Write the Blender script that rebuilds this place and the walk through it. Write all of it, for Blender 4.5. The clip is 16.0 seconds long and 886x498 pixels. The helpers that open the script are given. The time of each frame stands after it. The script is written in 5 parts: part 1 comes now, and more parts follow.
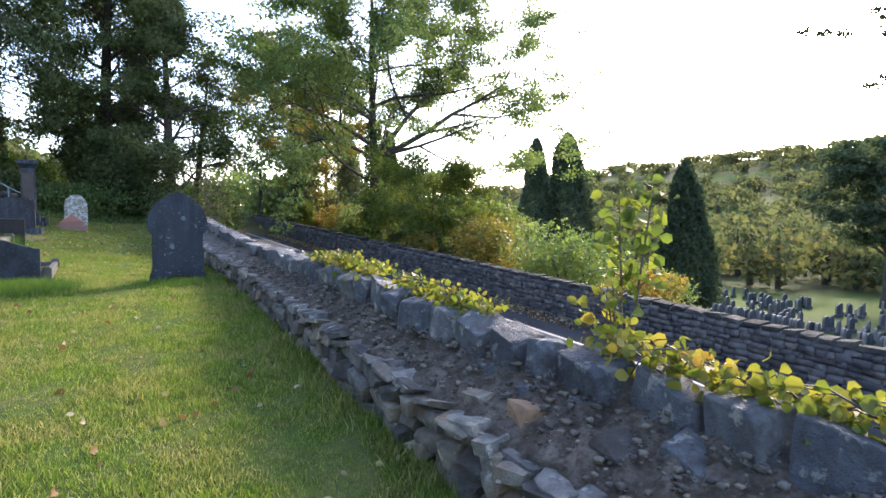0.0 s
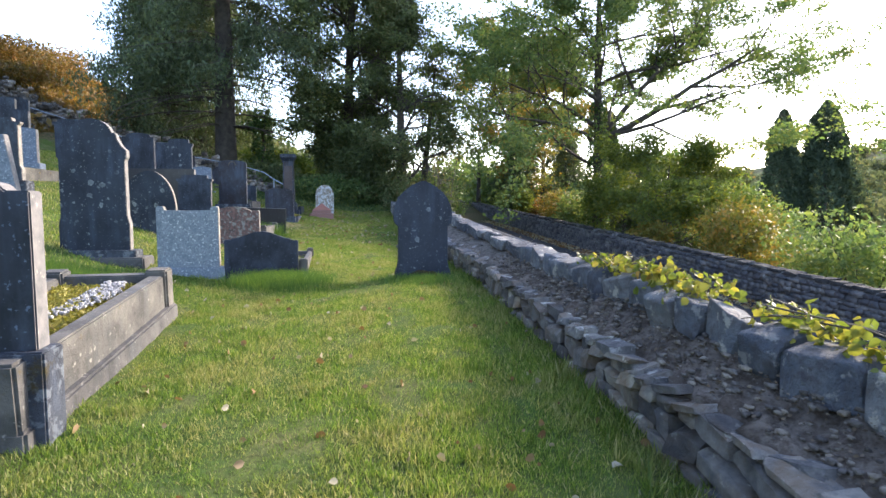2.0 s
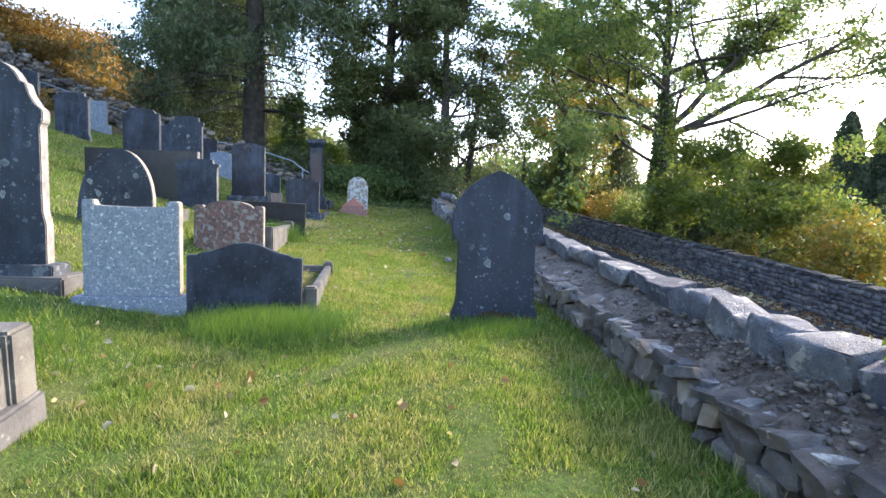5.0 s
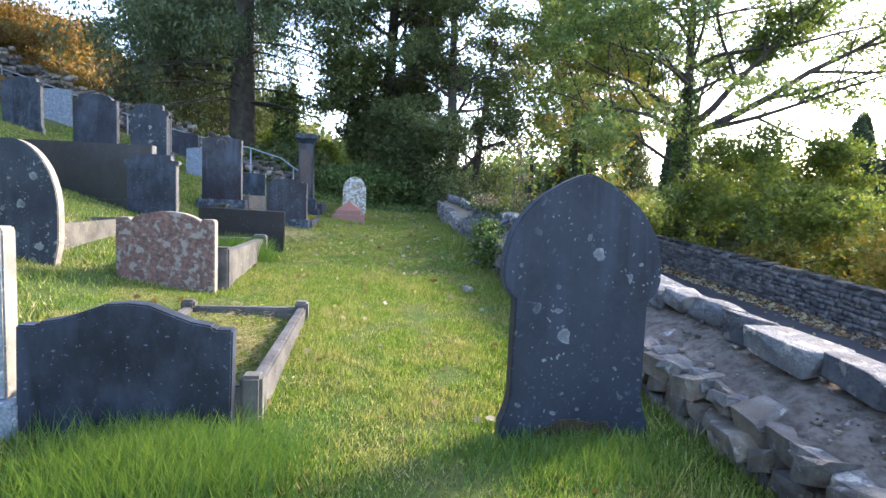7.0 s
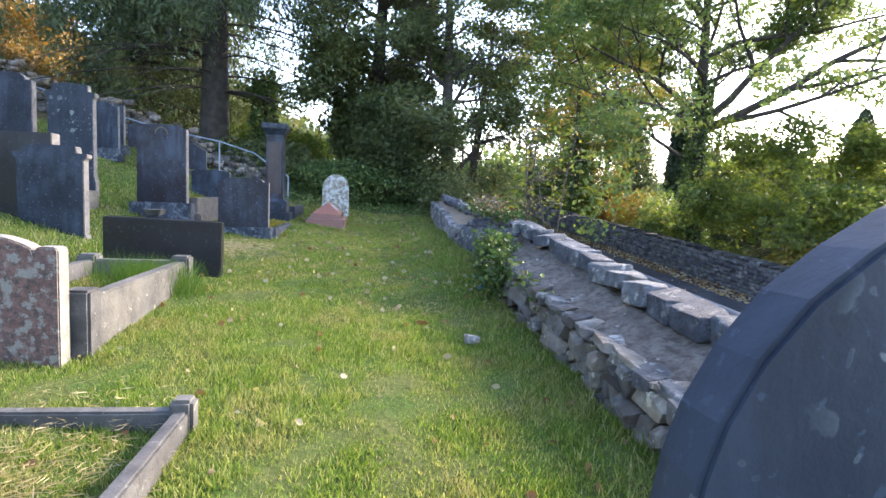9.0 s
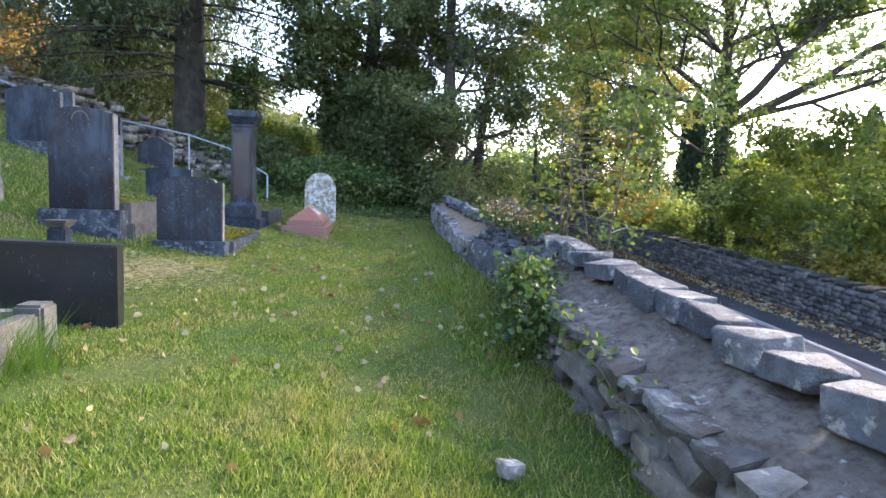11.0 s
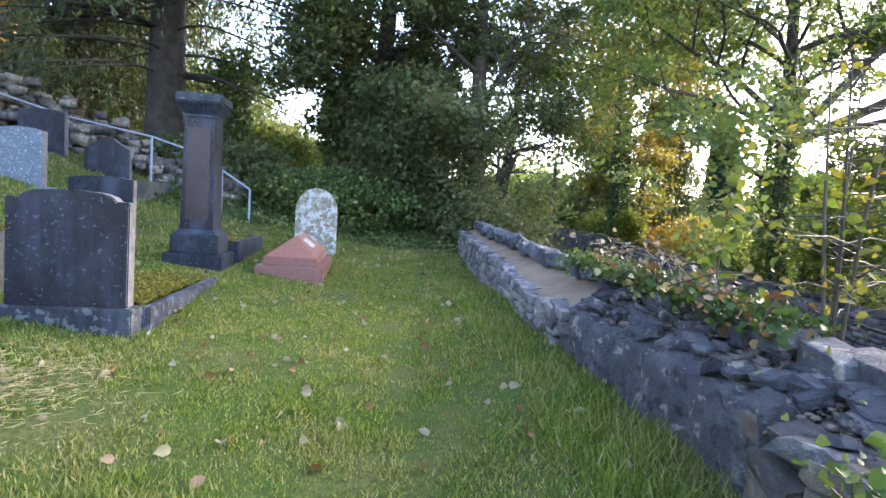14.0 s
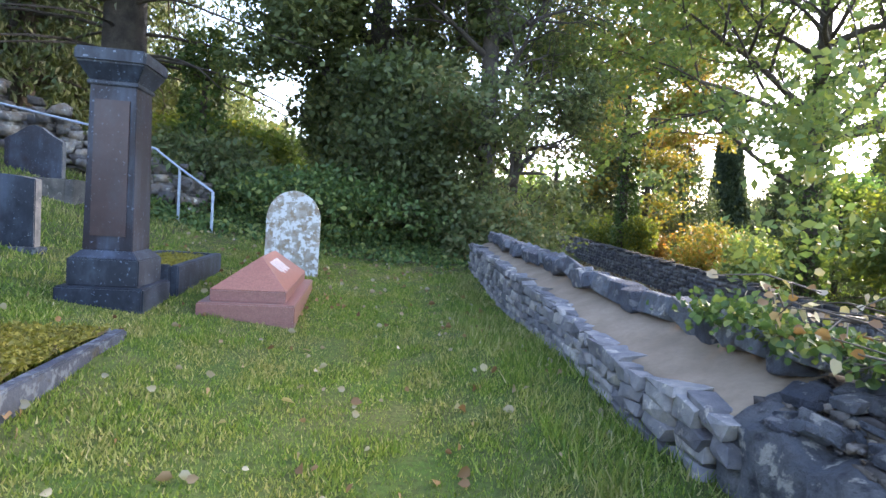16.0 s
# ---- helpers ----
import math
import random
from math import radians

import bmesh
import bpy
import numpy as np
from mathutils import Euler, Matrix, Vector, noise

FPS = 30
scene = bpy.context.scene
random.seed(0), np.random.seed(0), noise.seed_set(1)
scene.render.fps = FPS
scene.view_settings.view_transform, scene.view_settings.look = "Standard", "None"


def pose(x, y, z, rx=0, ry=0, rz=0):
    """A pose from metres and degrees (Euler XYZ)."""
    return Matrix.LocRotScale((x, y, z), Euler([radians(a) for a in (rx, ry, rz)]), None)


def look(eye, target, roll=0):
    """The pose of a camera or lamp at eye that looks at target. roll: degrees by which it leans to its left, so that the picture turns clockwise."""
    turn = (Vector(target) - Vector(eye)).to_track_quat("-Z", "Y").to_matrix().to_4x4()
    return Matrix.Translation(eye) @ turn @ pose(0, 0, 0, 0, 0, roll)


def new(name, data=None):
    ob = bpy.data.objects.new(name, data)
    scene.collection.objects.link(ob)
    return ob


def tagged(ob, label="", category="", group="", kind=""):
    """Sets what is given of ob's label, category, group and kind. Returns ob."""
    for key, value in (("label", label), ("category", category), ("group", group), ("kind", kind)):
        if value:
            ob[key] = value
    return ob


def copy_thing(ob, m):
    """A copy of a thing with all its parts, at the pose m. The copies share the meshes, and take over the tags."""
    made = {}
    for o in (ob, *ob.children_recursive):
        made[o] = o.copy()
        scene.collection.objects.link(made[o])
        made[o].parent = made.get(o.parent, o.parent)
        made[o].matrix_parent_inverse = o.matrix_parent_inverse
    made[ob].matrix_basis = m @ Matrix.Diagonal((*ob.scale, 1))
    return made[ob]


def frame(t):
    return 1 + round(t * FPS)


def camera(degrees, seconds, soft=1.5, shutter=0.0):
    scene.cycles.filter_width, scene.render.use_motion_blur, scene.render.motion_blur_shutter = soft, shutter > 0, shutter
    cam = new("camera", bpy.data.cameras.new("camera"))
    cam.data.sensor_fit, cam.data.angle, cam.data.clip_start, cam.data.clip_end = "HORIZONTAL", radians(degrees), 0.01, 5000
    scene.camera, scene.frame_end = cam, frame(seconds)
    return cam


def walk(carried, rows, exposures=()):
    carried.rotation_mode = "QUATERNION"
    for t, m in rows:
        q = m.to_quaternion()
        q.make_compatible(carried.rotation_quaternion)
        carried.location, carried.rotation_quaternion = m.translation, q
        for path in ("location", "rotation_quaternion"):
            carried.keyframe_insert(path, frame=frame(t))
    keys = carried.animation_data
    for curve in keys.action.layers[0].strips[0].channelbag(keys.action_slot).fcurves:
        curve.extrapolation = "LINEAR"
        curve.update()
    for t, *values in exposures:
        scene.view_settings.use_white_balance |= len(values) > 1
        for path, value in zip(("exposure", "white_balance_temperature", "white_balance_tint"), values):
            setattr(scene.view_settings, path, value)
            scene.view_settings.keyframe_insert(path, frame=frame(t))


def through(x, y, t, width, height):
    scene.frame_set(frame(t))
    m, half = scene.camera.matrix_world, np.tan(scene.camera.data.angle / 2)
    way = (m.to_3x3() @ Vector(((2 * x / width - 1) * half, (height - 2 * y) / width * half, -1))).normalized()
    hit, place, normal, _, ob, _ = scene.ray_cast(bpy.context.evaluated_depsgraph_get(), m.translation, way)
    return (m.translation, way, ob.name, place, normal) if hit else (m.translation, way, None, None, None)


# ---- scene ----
cam = camera(77.0, 16.0)
METRES, EYE, TILT, LEAN, TURN = 18.5, 1.41, 0.0, 0.0, -32.1
ROWS = [
    (0.0, 0.0, 0.0, 0.0, 0.01, -2.97, -0.11),
    (0.5, -0.0153, 0.0173, 0.0003, 5.73, -3.43, 0.07),
    (1.0, -0.0288, 0.0408, 0.0023, 12.21, -4.1, 0.46),
    (1.5, -0.0398, 0.0581, 0.0021, 17.54, -4.24, 0.61),
    (2.0, -0.0577, 0.0772, 0.0042, 21.15, -4.43, -0.01),
    (2.5, -0.0713, 0.0955, 0.0044, 23.02, -4.88, -0.29),
    (3.0, -0.0838, 0.1196, 0.0065, 24.04, -4.84, -0.5),
    (3.5, -0.0998, 0.1463, 0.0054, 24.59, -4.72, -0.88),
    (4.0, -0.1137, 0.1758, 0.0056, 24.75, -4.91, -1.23),
    (6.5, -0.1994, 0.3134, 0.0146, 24.82, -4.88, -2.28),
    (7.0, -0.2154, 0.3449, 0.0157, 24.85, -4.93, -2.22),
    (7.5, -0.2283, 0.3731, 0.0152, 24.92, -4.87, -2.16),
    (8.0, -0.2425, 0.4022, 0.017, 24.6, -4.91, -2.33),
    (8.5, -0.2564, 0.4335, 0.0202, 24.41, -5.07, -2.34),
    (11.0, -0.3267, 0.5784, 0.0274, 24.23, -5.38, -2.25),
    (11.5, -0.3441, 0.6064, 0.0294, 24.17, -4.14, -2.36),
    (12.0, -0.3661, 0.6316, 0.0297, 24.14, -3.43, -2.76),
    (12.5, -0.3857, 0.6594, 0.0279, 24.37, -3.36, -2.64),
    (13.0, -0.4013, 0.685, 0.0309, 24.73, -3.45, -2.83),
    (13.5, -0.4214, 0.7135, 0.0324, 24.72, -3.44, -3.37),
    (14.0, -0.4418, 0.7434, 0.0343, 24.41, -3.52, -3.52),
    (14.5, -0.4673, 0.7698, 0.0353, 24.2, -3.47, -4.0),
    (15.0, -0.4878, 0.796, 0.0366, 24.12, -3.7, -3.92),
    (15.5, -0.5012, 0.8232, 0.0399, 24.11, -3.32, -3.59),
    (16.0, -0.5115, 0.8509, 0.0397, 23.37, -3.16, -3.84),
]
walk(cam, [(t, pose(0, 0, EYE, TILT, LEAN, TURN) @ pose(METRES * x, METRES * y, METRES * z, 90 + pitch, roll, yaw)) for t, x, y, z, yaw, pitch, roll in ROWS],
     [(0.0, 2.25, 6480, 20), (3.5, 2.5, 6480, 20), (7.0, 2.8, 6480, 20), (11.0, 2.92, 6600, 22), (16.0, 3.2, 6650, 23)])

# ---- world, sun ----
SUN_AZ, SUN_EL = 64.0, 27.0
world = bpy.data.worlds.new("sky")
scene.world = world
world.use_nodes = True
wn = world.node_tree
sky = wn.nodes.new("ShaderNodeTexSky")
sky.sky_type = "NISHITA"
sky.sun_disc = False
sky.sun_elevation, sky.sun_rotation = radians(SUN_EL), radians(SUN_AZ)
sky.air_density, sky.dust_density, sky.ozone_density = 1.0, 1.2, 1.0
wn.nodes["Background"].inputs["Strength"].default_value = 0.15
wn.links.new(sky.outputs[0], wn.nodes["Background"].inputs["Color"])
sun = new("sun", bpy.data.lights.new("sun", "SUN"))
sun.data.energy, sun.data.angle, sun.data.color = 2.0, radians(9), (1.0, 0.9, 0.72)
sa, se = radians(SUN_AZ), radians(SUN_EL)
sun.matrix_world = look((0, 0, 60), (-math.cos(se) * math.sin(sa), -math.cos(se) * math.cos(sa), 60 - math.sin(se)))


# ---- materials ----
def material(name):
    m = bpy.data.materials.new(name)
    m.use_nodes = True
    t = m.node_tree
    return m, t, t.nodes["Principled BSDF"]


def node(t, kind, **kw):
    n = t.nodes.new(kind)
    for k, v in kw.items():
        n.inputs[k.replace("_", " ")].default_value = v
    return n


def noise_of(t, scale, detail=4, rough=0.6, stretch=None, vec=None):
    n = node(t, "ShaderNodeTexNoise", Scale=scale, Detail=detail, Roughness=rough)
    g = t.nodes.new("ShaderNodeNewGeometry")
    src = vec or g.outputs["Position"]
    if stretch:
        mp = t.nodes.new("ShaderNodeMapping")
        mp.inputs["Scale"].default_value = stretch
        t.links.new(src, mp.inputs["Vector"])
        src = mp.outputs[0]
    t.links.new(src, n.inputs["Vector"])
    return n.outputs[0]


def ramp(t, fac, stops):
    r = t.nodes.new("ShaderNodeValToRGB")
    e = r.color_ramp.elements
    while len(e) < len(stops):
        e.new(0.5)
    for el, (p, c) in zip(e, stops):
        el.position, el.color = p, (*c, 1) if len(c) == 3 else c
    t.links.new(fac, r.inputs[0])
    return r.outputs[0]


def mix(t, fac, a, b, blend="MIX"):
    n = t.nodes.new("ShaderNodeMix")
    n.data_type, n.blend_type = "RGBA", blend
    for sock, v in ((n.inputs[0], fac), (n.inputs[6], a), (n.inputs[7], b)):
        if hasattr(v, "is_linked"):
            t.links.new(v, sock)
        elif isinstance(v, (int, float)):
            sock.default_value = v
        else:
            sock.default_value = (*v, 1)
    return n.outputs[2]


def bump_of(t, bsdf, height, strength, dist):
    b = node(t, "ShaderNodeBump", Strength=strength, Distance=dist)
    t.links.new(height, b.inputs["Height"])
    t.links.new(b.outputs[0], bsdf.inputs["Normal"])


def step_mask(t, fac, lo, hi):
    return ramp(t, fac, ((lo, (0, 0, 0)), (hi, (1, 1, 1))))


def stone_mat(name, c1, c2, scale=6.0, rough=0.75, bump=0.5, dist=0.01, spot=None, spot_scale=16.0, spot_lo=0.66, vary=0.0,
              streak=None, grain=None, spec=0.5, moss=None, cloud=None, lichen=None):
    """Two tones of stone, with lichen spots, streaks of run-off and a fine grain."""
    m, t, p = material(name)
    col = mix(t, step_mask(t, noise_of(t, scale), 0.35, 0.65), c1, c2)
    fine = noise_of(t, scale * 9, 6, 0.7)
    if grain:
        col = mix(t, step_mask(t, noise_of(t, grain[1], 4, 0.65), 0.42, 0.66), col, grain[0])
    if streak:
        s = noise_of(t, 7.0, 3, 0.6, (1.0, 1.0, 0.09))
        s2 = noise_of(t, 1.9, 2)
        mm = t.nodes.new("ShaderNodeMath")
        mm.operation = "MULTIPLY"
        t.links.new(step_mask(t, s, 0.46, 0.66), mm.inputs[0])
        t.links.new(step_mask(t, s2, 0.4, 0.6), mm.inputs[1])
        half = t.nodes.new("ShaderNodeMath")
        half.operation = "MULTIPLY"
        t.links.new(mm.outputs[0], half.inputs[0])
        half.inputs[1].default_value = 0.5
        col = mix(t, half.outputs[0], col, streak)
    if cloud:
        col = mix(t, step_mask(t, noise_of(t, 2.6, 7, 0.72, (1.0, 1.0, 0.55)), 0.47, 0.78), col, cloud)
        col = mix(t, step_mask(t, noise_of(t, 30.0, 3, 0.55), 0.64, 0.68), col, tuple(min(0.3, 1.7 * v) for v in cloud))
    if spot:
        col = mix(t, step_mask(t, noise_of(t, spot_scale, 5, 0.62), spot_lo, spot_lo + 0.06), col, spot)
    if lichen:
        for sc, lo, hi, rare in ((5.5, 0.28, 0.31, 0.45), (13.0, 0.27, 0.33, 0.62), (34.0, 0.27, 0.36, 0.7)):
            vo = node(t, "ShaderNodeTexVoronoi", Scale=sc)
            gp = t.nodes.new("ShaderNodeNewGeometry")
            warp = node(t, "ShaderNodeTexNoise", Scale=11.0, Detail=3.0)
            t.links.new(gp.outputs["Position"], warp.inputs["Vector"])
            shift = t.nodes.new("ShaderNodeVectorMath")
            shift.operation = "MULTIPLY_ADD"
            t.links.new(warp.outputs["Color"], shift.inputs[0])
            shift.inputs[1].default_value = (0.09, 0.09, 0.09)
            t.links.new(gp.outputs["Position"], shift.inputs[2])
            t.links.new(shift.outputs[0], vo.inputs["Vector"])
            wear = noise_of(t, 45.0, 4)
            rim = t.nodes.new("ShaderNodeMath")
            rim.operation = "MULTIPLY_ADD"
            t.links.new(wear, rim.inputs[0])
            rim.inputs[1].default_value = 0.16
            t.links.new(vo.outputs["Distance"], rim.inputs[2])
            ring = ramp(t, rim.outputs[0], ((0.0, (0.4, 0.4, 0.4)), (lo - 0.04, (0.6, 0.6, 0.6)), (lo, (0.9, 0.9, 0.9)), (hi, (0, 0, 0))))
            cs = t.nodes.new("ShaderNodeSeparateColor")
            t.links.new(vo.outputs["Color"], cs.inputs[0])
            some = step_mask(t, cs.outputs[0], rare, rare + 0.01)
            patch = step_mask(t, noise_of(t, 2.3, 3), 0.4, 0.62)
            col = mix(t, mix(t, 1.0, mix(t, 1.0, ring, some, "MULTIPLY"), patch, "MULTIPLY"), col, lichen)
    if moss:
        col = mix(t, step_mask(t, noise_of(t, 3.1, 5, 0.7), moss[1], moss[1] + 0.08), col, moss[0])
    if vary:
        oi = t.nodes.new("ShaderNodeObjectInfo")
        gi = t.nodes.new("ShaderNodeNewGeometry")
        ad = t.nodes.new("ShaderNodeMath")
        ad.operation = "ADD"
        t.links.new(oi.outputs["Random"], ad.inputs[0])
        t.links.new(gi.outputs["Random Per Island"], ad.inputs[1])
        fr = t.nodes.new("ShaderNodeMath")
        fr.operation = "FRACT"
        t.links.new(ad.outputs[0], fr.inputs[0])
        lo, hi = 1 - vary, 1 + vary
        tone = ramp(t, fr.outputs[0], ((0.0, (lo, lo, lo * 1.05)), (0.55, (1, 1, 1)), (1.0, (hi * 1.05, hi, hi * 0.9))))
        col = mix(t, 1.0, col, tone, "MULTIPLY")
    col = mix(t, 0.35, col, mix(t, fine, (0.25, 0.25, 0.25), (0.8, 0.8, 0.8)), "OVERLAY")
    t.links.new(col, p.inputs["Base Color"])
    p.inputs["Roughness"].default_value = rough
    p.inputs["Specular IOR Level"].default_value = spec
    relief = t.nodes.new("ShaderNodeMath")
    relief.operation = "MULTIPLY_ADD"
    t.links.new(noise_of(t, scale * 2.2, 5, 0.75), relief.inputs[0])
    relief.inputs[1].default_value = 1.6
    t.links.new(fine, relief.inputs[2])
    bump_of(t, p, relief.outputs[0], bump, dist)
    return m


def leaf_mat(name, stops, through=0.45, rough=0.55, spec=0.3):
    """Leaves whose tone changes from leaf to leaf and in broad drifts; some light passes through."""
    m, t, p = material(name)
    g = t.nodes.new("ShaderNodeNewGeometry")
    n = noise_of(t, 0.35, 3)
    a = node(t, "ShaderNodeMath")
    a.operation = "MULTIPLY_ADD"
    t.links.new(g.outputs["Random Per Island"], a.inputs[0])
    a.inputs[1].default_value = 0.65
    b = node(t, "ShaderNodeMath")
    b.operation = "MULTIPLY_ADD"
    t.links.new(n, b.inputs[0])
    b.inputs[1].default_value, b.inputs[2].default_value = 1.1, -0.37
    t.links.new(b.outputs[0], a.inputs[2])
    col = ramp(t, a.outputs[0], stops)
    t.links.new(col, p.inputs["Base Color"])
    p.inputs["Roughness"].default_value = rough
    p.inputs["Specular IOR Level"].default_value = spec
    tr = t.nodes.new("ShaderNodeBsdfTranslucent")
    t.links.new(mix(t, 1.0, col, (1.5, 1.55, 0.9), "MULTIPLY"), tr.inputs["Color"])
    mx = t.nodes.new("ShaderNodeMixShader")
    mx.inputs[0].default_value = through
    t.links.new(p.outputs[0], mx.inputs[1])
    t.links.new(tr.outputs[0], mx.inputs[2])
    t.links.new(mx.outputs[0], t.nodes["Material Output"].inputs["Surface"])
    return m


SLATE = stone_mat("slate", (0.0085, 0.0125, 0.0195), (0.02, 0.0265, 0.038), 3.0, 0.5, 0.25, 0.004, (0.16, 0.185, 0.19), 21.0, 0.7, 0.25, (0.07, 0.095, 0.135), spec=0.3, cloud=(0.06, 0.08, 0.108))
SLATE_BROWN = stone_mat("slate_brown", (0.0175, 0.0125, 0.0145), (0.02, 0.024, 0.032), 2.5, 0.45, 0.25, 0.004, (0.14, 0.165, 0.175), 24.0, 0.71, 0.2, (0.07, 0.095, 0.135), spec=0.3, cloud=(0.055, 0.07, 0.092))
SLATE_SPOT = stone_mat("slate_spotted", (0.011, 0.0155, 0.024), (0.024, 0.032, 0.045), 2.2, 0.55, 0.35, 0.005, None, 9.0, 0.62, 0.1, (0.06, 0.085, 0.12), spec=0.3, cloud=(0.025, 0.036, 0.048), lichen=(0.24, 0.27, 0.26))
PANEL = stone_mat("brown_panel", (0.03, 0.017, 0.016), (0.045, 0.026, 0.025), 4.0, 0.4, 0.1, 0.002, cloud=(0.04, 0.04, 0.048))
PLINTH = stone_mat("mottled_plinth", (0.02, 0.025, 0.035), (0.05, 0.06, 0.075), 4.0, 0.7, 0.7, 0.01, (0.12, 0.14, 0.155), 11.0, 0.53, 0.15, (0.1, 0.13, 0.17), spec=0.3, moss=((0.045, 0.035, 0.012), 0.6))
SLATE_POLISH = stone_mat("polished_black", (0.012, 0.013, 0.016), (0.018, 0.019, 0.022), 3.0, 0.28, 0.05, 0.002, cloud=(0.03, 0.032, 0.036))
# slab sides and tops: sunlight put into a pale, lichen-flecked tone
SUNLIT_EDGE = stone_mat("sunlit_edge", (0.12, 0.12, 0.115), (0.22, 0.21, 0.19), 9.0, 0.8, 0.5, 0.006, (0.42, 0.41, 0.34), 24.0, 0.62, 0.15)
GREY = stone_mat("grey_granite", (0.13, 0.17, 0.21), (0.22, 0.26, 0.3), 9.0, 0.7, 0.5, 0.006, (0.42, 0.46, 0.48), 26.0, 0.58, 0.1, None, ((0.1, 0.13, 0.16), 48.0))
RED = stone_mat("red_granite", (0.13, 0.07, 0.06), (0.19, 0.115, 0.1), 9.0, 0.8, 0.7, 0.012, (0.2, 0.2, 0.19), 15.0, 0.53, 0.1, None, ((0.05, 0.045, 0.045), 22.0))
PINK = stone_mat("pink_granite", (0.24, 0.105, 0.088), (0.3, 0.15, 0.12), 20.0, 0.33, 0.1, 0.003, (0.35, 0.2, 0.17), 70.0, 0.6, 0.05, None, ((0.14, 0.07, 0.06), 90.0))
PALE = stone_mat("lichened_limestone", (0.2, 0.2, 0.17), (0.3, 0.3, 0.27), 5.0, 0.85, 0.6, 0.008, (0.42, 0.45, 0.45), 11.0, 0.5, 0.1, None, ((0.17, 0.13, 0.08), 12.0))
KERB = stone_mat("kerb_stone", (0.05, 0.05, 0.047), (0.125, 0.12, 0.108), 3.4, 0.85, 0.8, 0.01, (0.21, 0.205, 0.185), 17.0, 0.62, 0.15, (0.09, 0.1, 0.1), None, 0.4, ((0.1, 0.075, 0.025), 0.66))
RUBBLE = stone_mat("rubble_stone", (0.1, 0.1, 0.1), (0.26, 0.245, 0.215), 7.0, 0.85, 1.0, 0.02, (0.4, 0.39, 0.33), 9.0, 0.62, 0.6, None, ((0.15, 0.115, 0.08), 5.0))
COPE = stone_mat("coping_stone", (0.075, 0.092, 0.116), (0.165, 0.18, 0.196), 5.0, 0.85, 1.0, 0.03, (0.29, 0.29, 0.27), 8.0, 0.57, 0.4, None, ((0.085, 0.085, 0.09), 11.0))
NEATSTONE = stone_mat("dressed_rubble", (0.13, 0.135, 0.145), (0.26, 0.25, 0.235), 6.0, 0.8, 0.9, 0.012, (0.4, 0.37, 0.31), 9.0, 0.6, 0.5)
OCHRE = stone_mat("ochre_stone", (0.22, 0.13, 0.075), (0.3, 0.19, 0.11), 6.0, 0.8, 0.8, 0.01)
EARTH = stone_mat("wall_earth", (0.11, 0.09, 0.072), (0.22, 0.187, 0.155), 5.0, 0.95, 1.0, 0.03, (0.2, 0.19, 0.17), 14.0, 0.66, 0, None, ((0.08, 0.062, 0.048), 16.0), 0.12)
CRUMB = stone_mat("stone_crumbs", (0.1, 0.088, 0.074), (0.22, 0.2, 0.175), 9.0, 0.9, 0.8, 0.01, vary=0.5, spec=0.2)
CAPSTONE = stone_mat("flat_capstone", (0.14, 0.14, 0.135), (0.29, 0.275, 0.245), 6.0, 0.85, 1.0, 0.02, (0.4, 0.4, 0.36), 8.0, 0.58, 0.45, None, ((0.1, 0.1, 0.1), 9.0))
MORTAR = stone_mat("earth_and_mortar", (0.135, 0.118, 0.098), (0.22, 0.196, 0.165), 3.0, 0.95, 1.0, 0.025, (0.4, 0.4, 0.38), 5.0, 0.64, 0, None, ((0.085, 0.07, 0.056), 14.0), 0.15)
STRAW = leaf_mat("straw", ((0.0, (0.22, 0.17, 0.08)), (1.0, (0.48, 0.4, 0.24))), 0.2)
L_MOSS = leaf_mat("moss_shoots", ((0.0, (0.070, 0.070, 0.017)), (0.5, (0.182, 0.175, 0.028)), (1.0, (0.308, 0.252, 0.056))), 0.3)
SAND = stone_mat("sandy_render", (0.19, 0.142, 0.092), (0.26, 0.2, 0.135), 3.0, 0.95, 0.5, 0.006)
CEMENT = stone_mat("cement_face", (0.075, 0.09, 0.115), (0.2, 0.21, 0.22), 5.0, 0.85, 1.0, 0.06, (0.32, 0.32, 0.3), 9.0, 0.58, 0.3, (0.06, 0.07, 0.085), ((0.035, 0.04, 0.05), 10.0))
ROADSTONE = stone_mat("road_wall_stone", (0.06, 0.066, 0.075), (0.13, 0.13, 0.13), 3.0, 0.85, 0.8, 0.02, (0.26, 0.26, 0.24), 5.0, 0.66, 0.4)
ROADCOPE = stone_mat("road_wall_coping", (0.04, 0.043, 0.045), (0.085, 0.085, 0.08), 4.0, 0.95, 0.8, 0.02, (0.16, 0.16, 0.14), 6.0, 0.66, 0.4, spec=0.1)
ASPHALT = stone_mat("asphalt", (0.035, 0.036, 0.04), (0.055, 0.056, 0.06), 0.8, 0.95, 0.4, 0.004, vary=0, spec=0.1)
LINE = stone_mat("kerb_concrete", (0.13, 0.135, 0.145), (0.2, 0.2, 0.205), 6.0, 0.7, 0.2, 0.002)
KERBLINE = stone_mat("footway", (0.06, 0.063, 0.068), (0.09, 0.092, 0.095), 2.0, 0.95, 0.3, 0.004, spec=0.1)
GALV = stone_mat("galvanised_steel", (0.2, 0.25, 0.3), (0.3, 0.35, 0.4), 12.0, 0.5, 0.1, 0.002)
MOSS = stone_mat("moss_bed", (0.09, 0.085, 0.015), (0.17, 0.15, 0.03), 5.0, 1.0, 1.0, 0.03, (0.13, 0.1, 0.05), 7.0, 0.55, 0, None, None, 0.1)
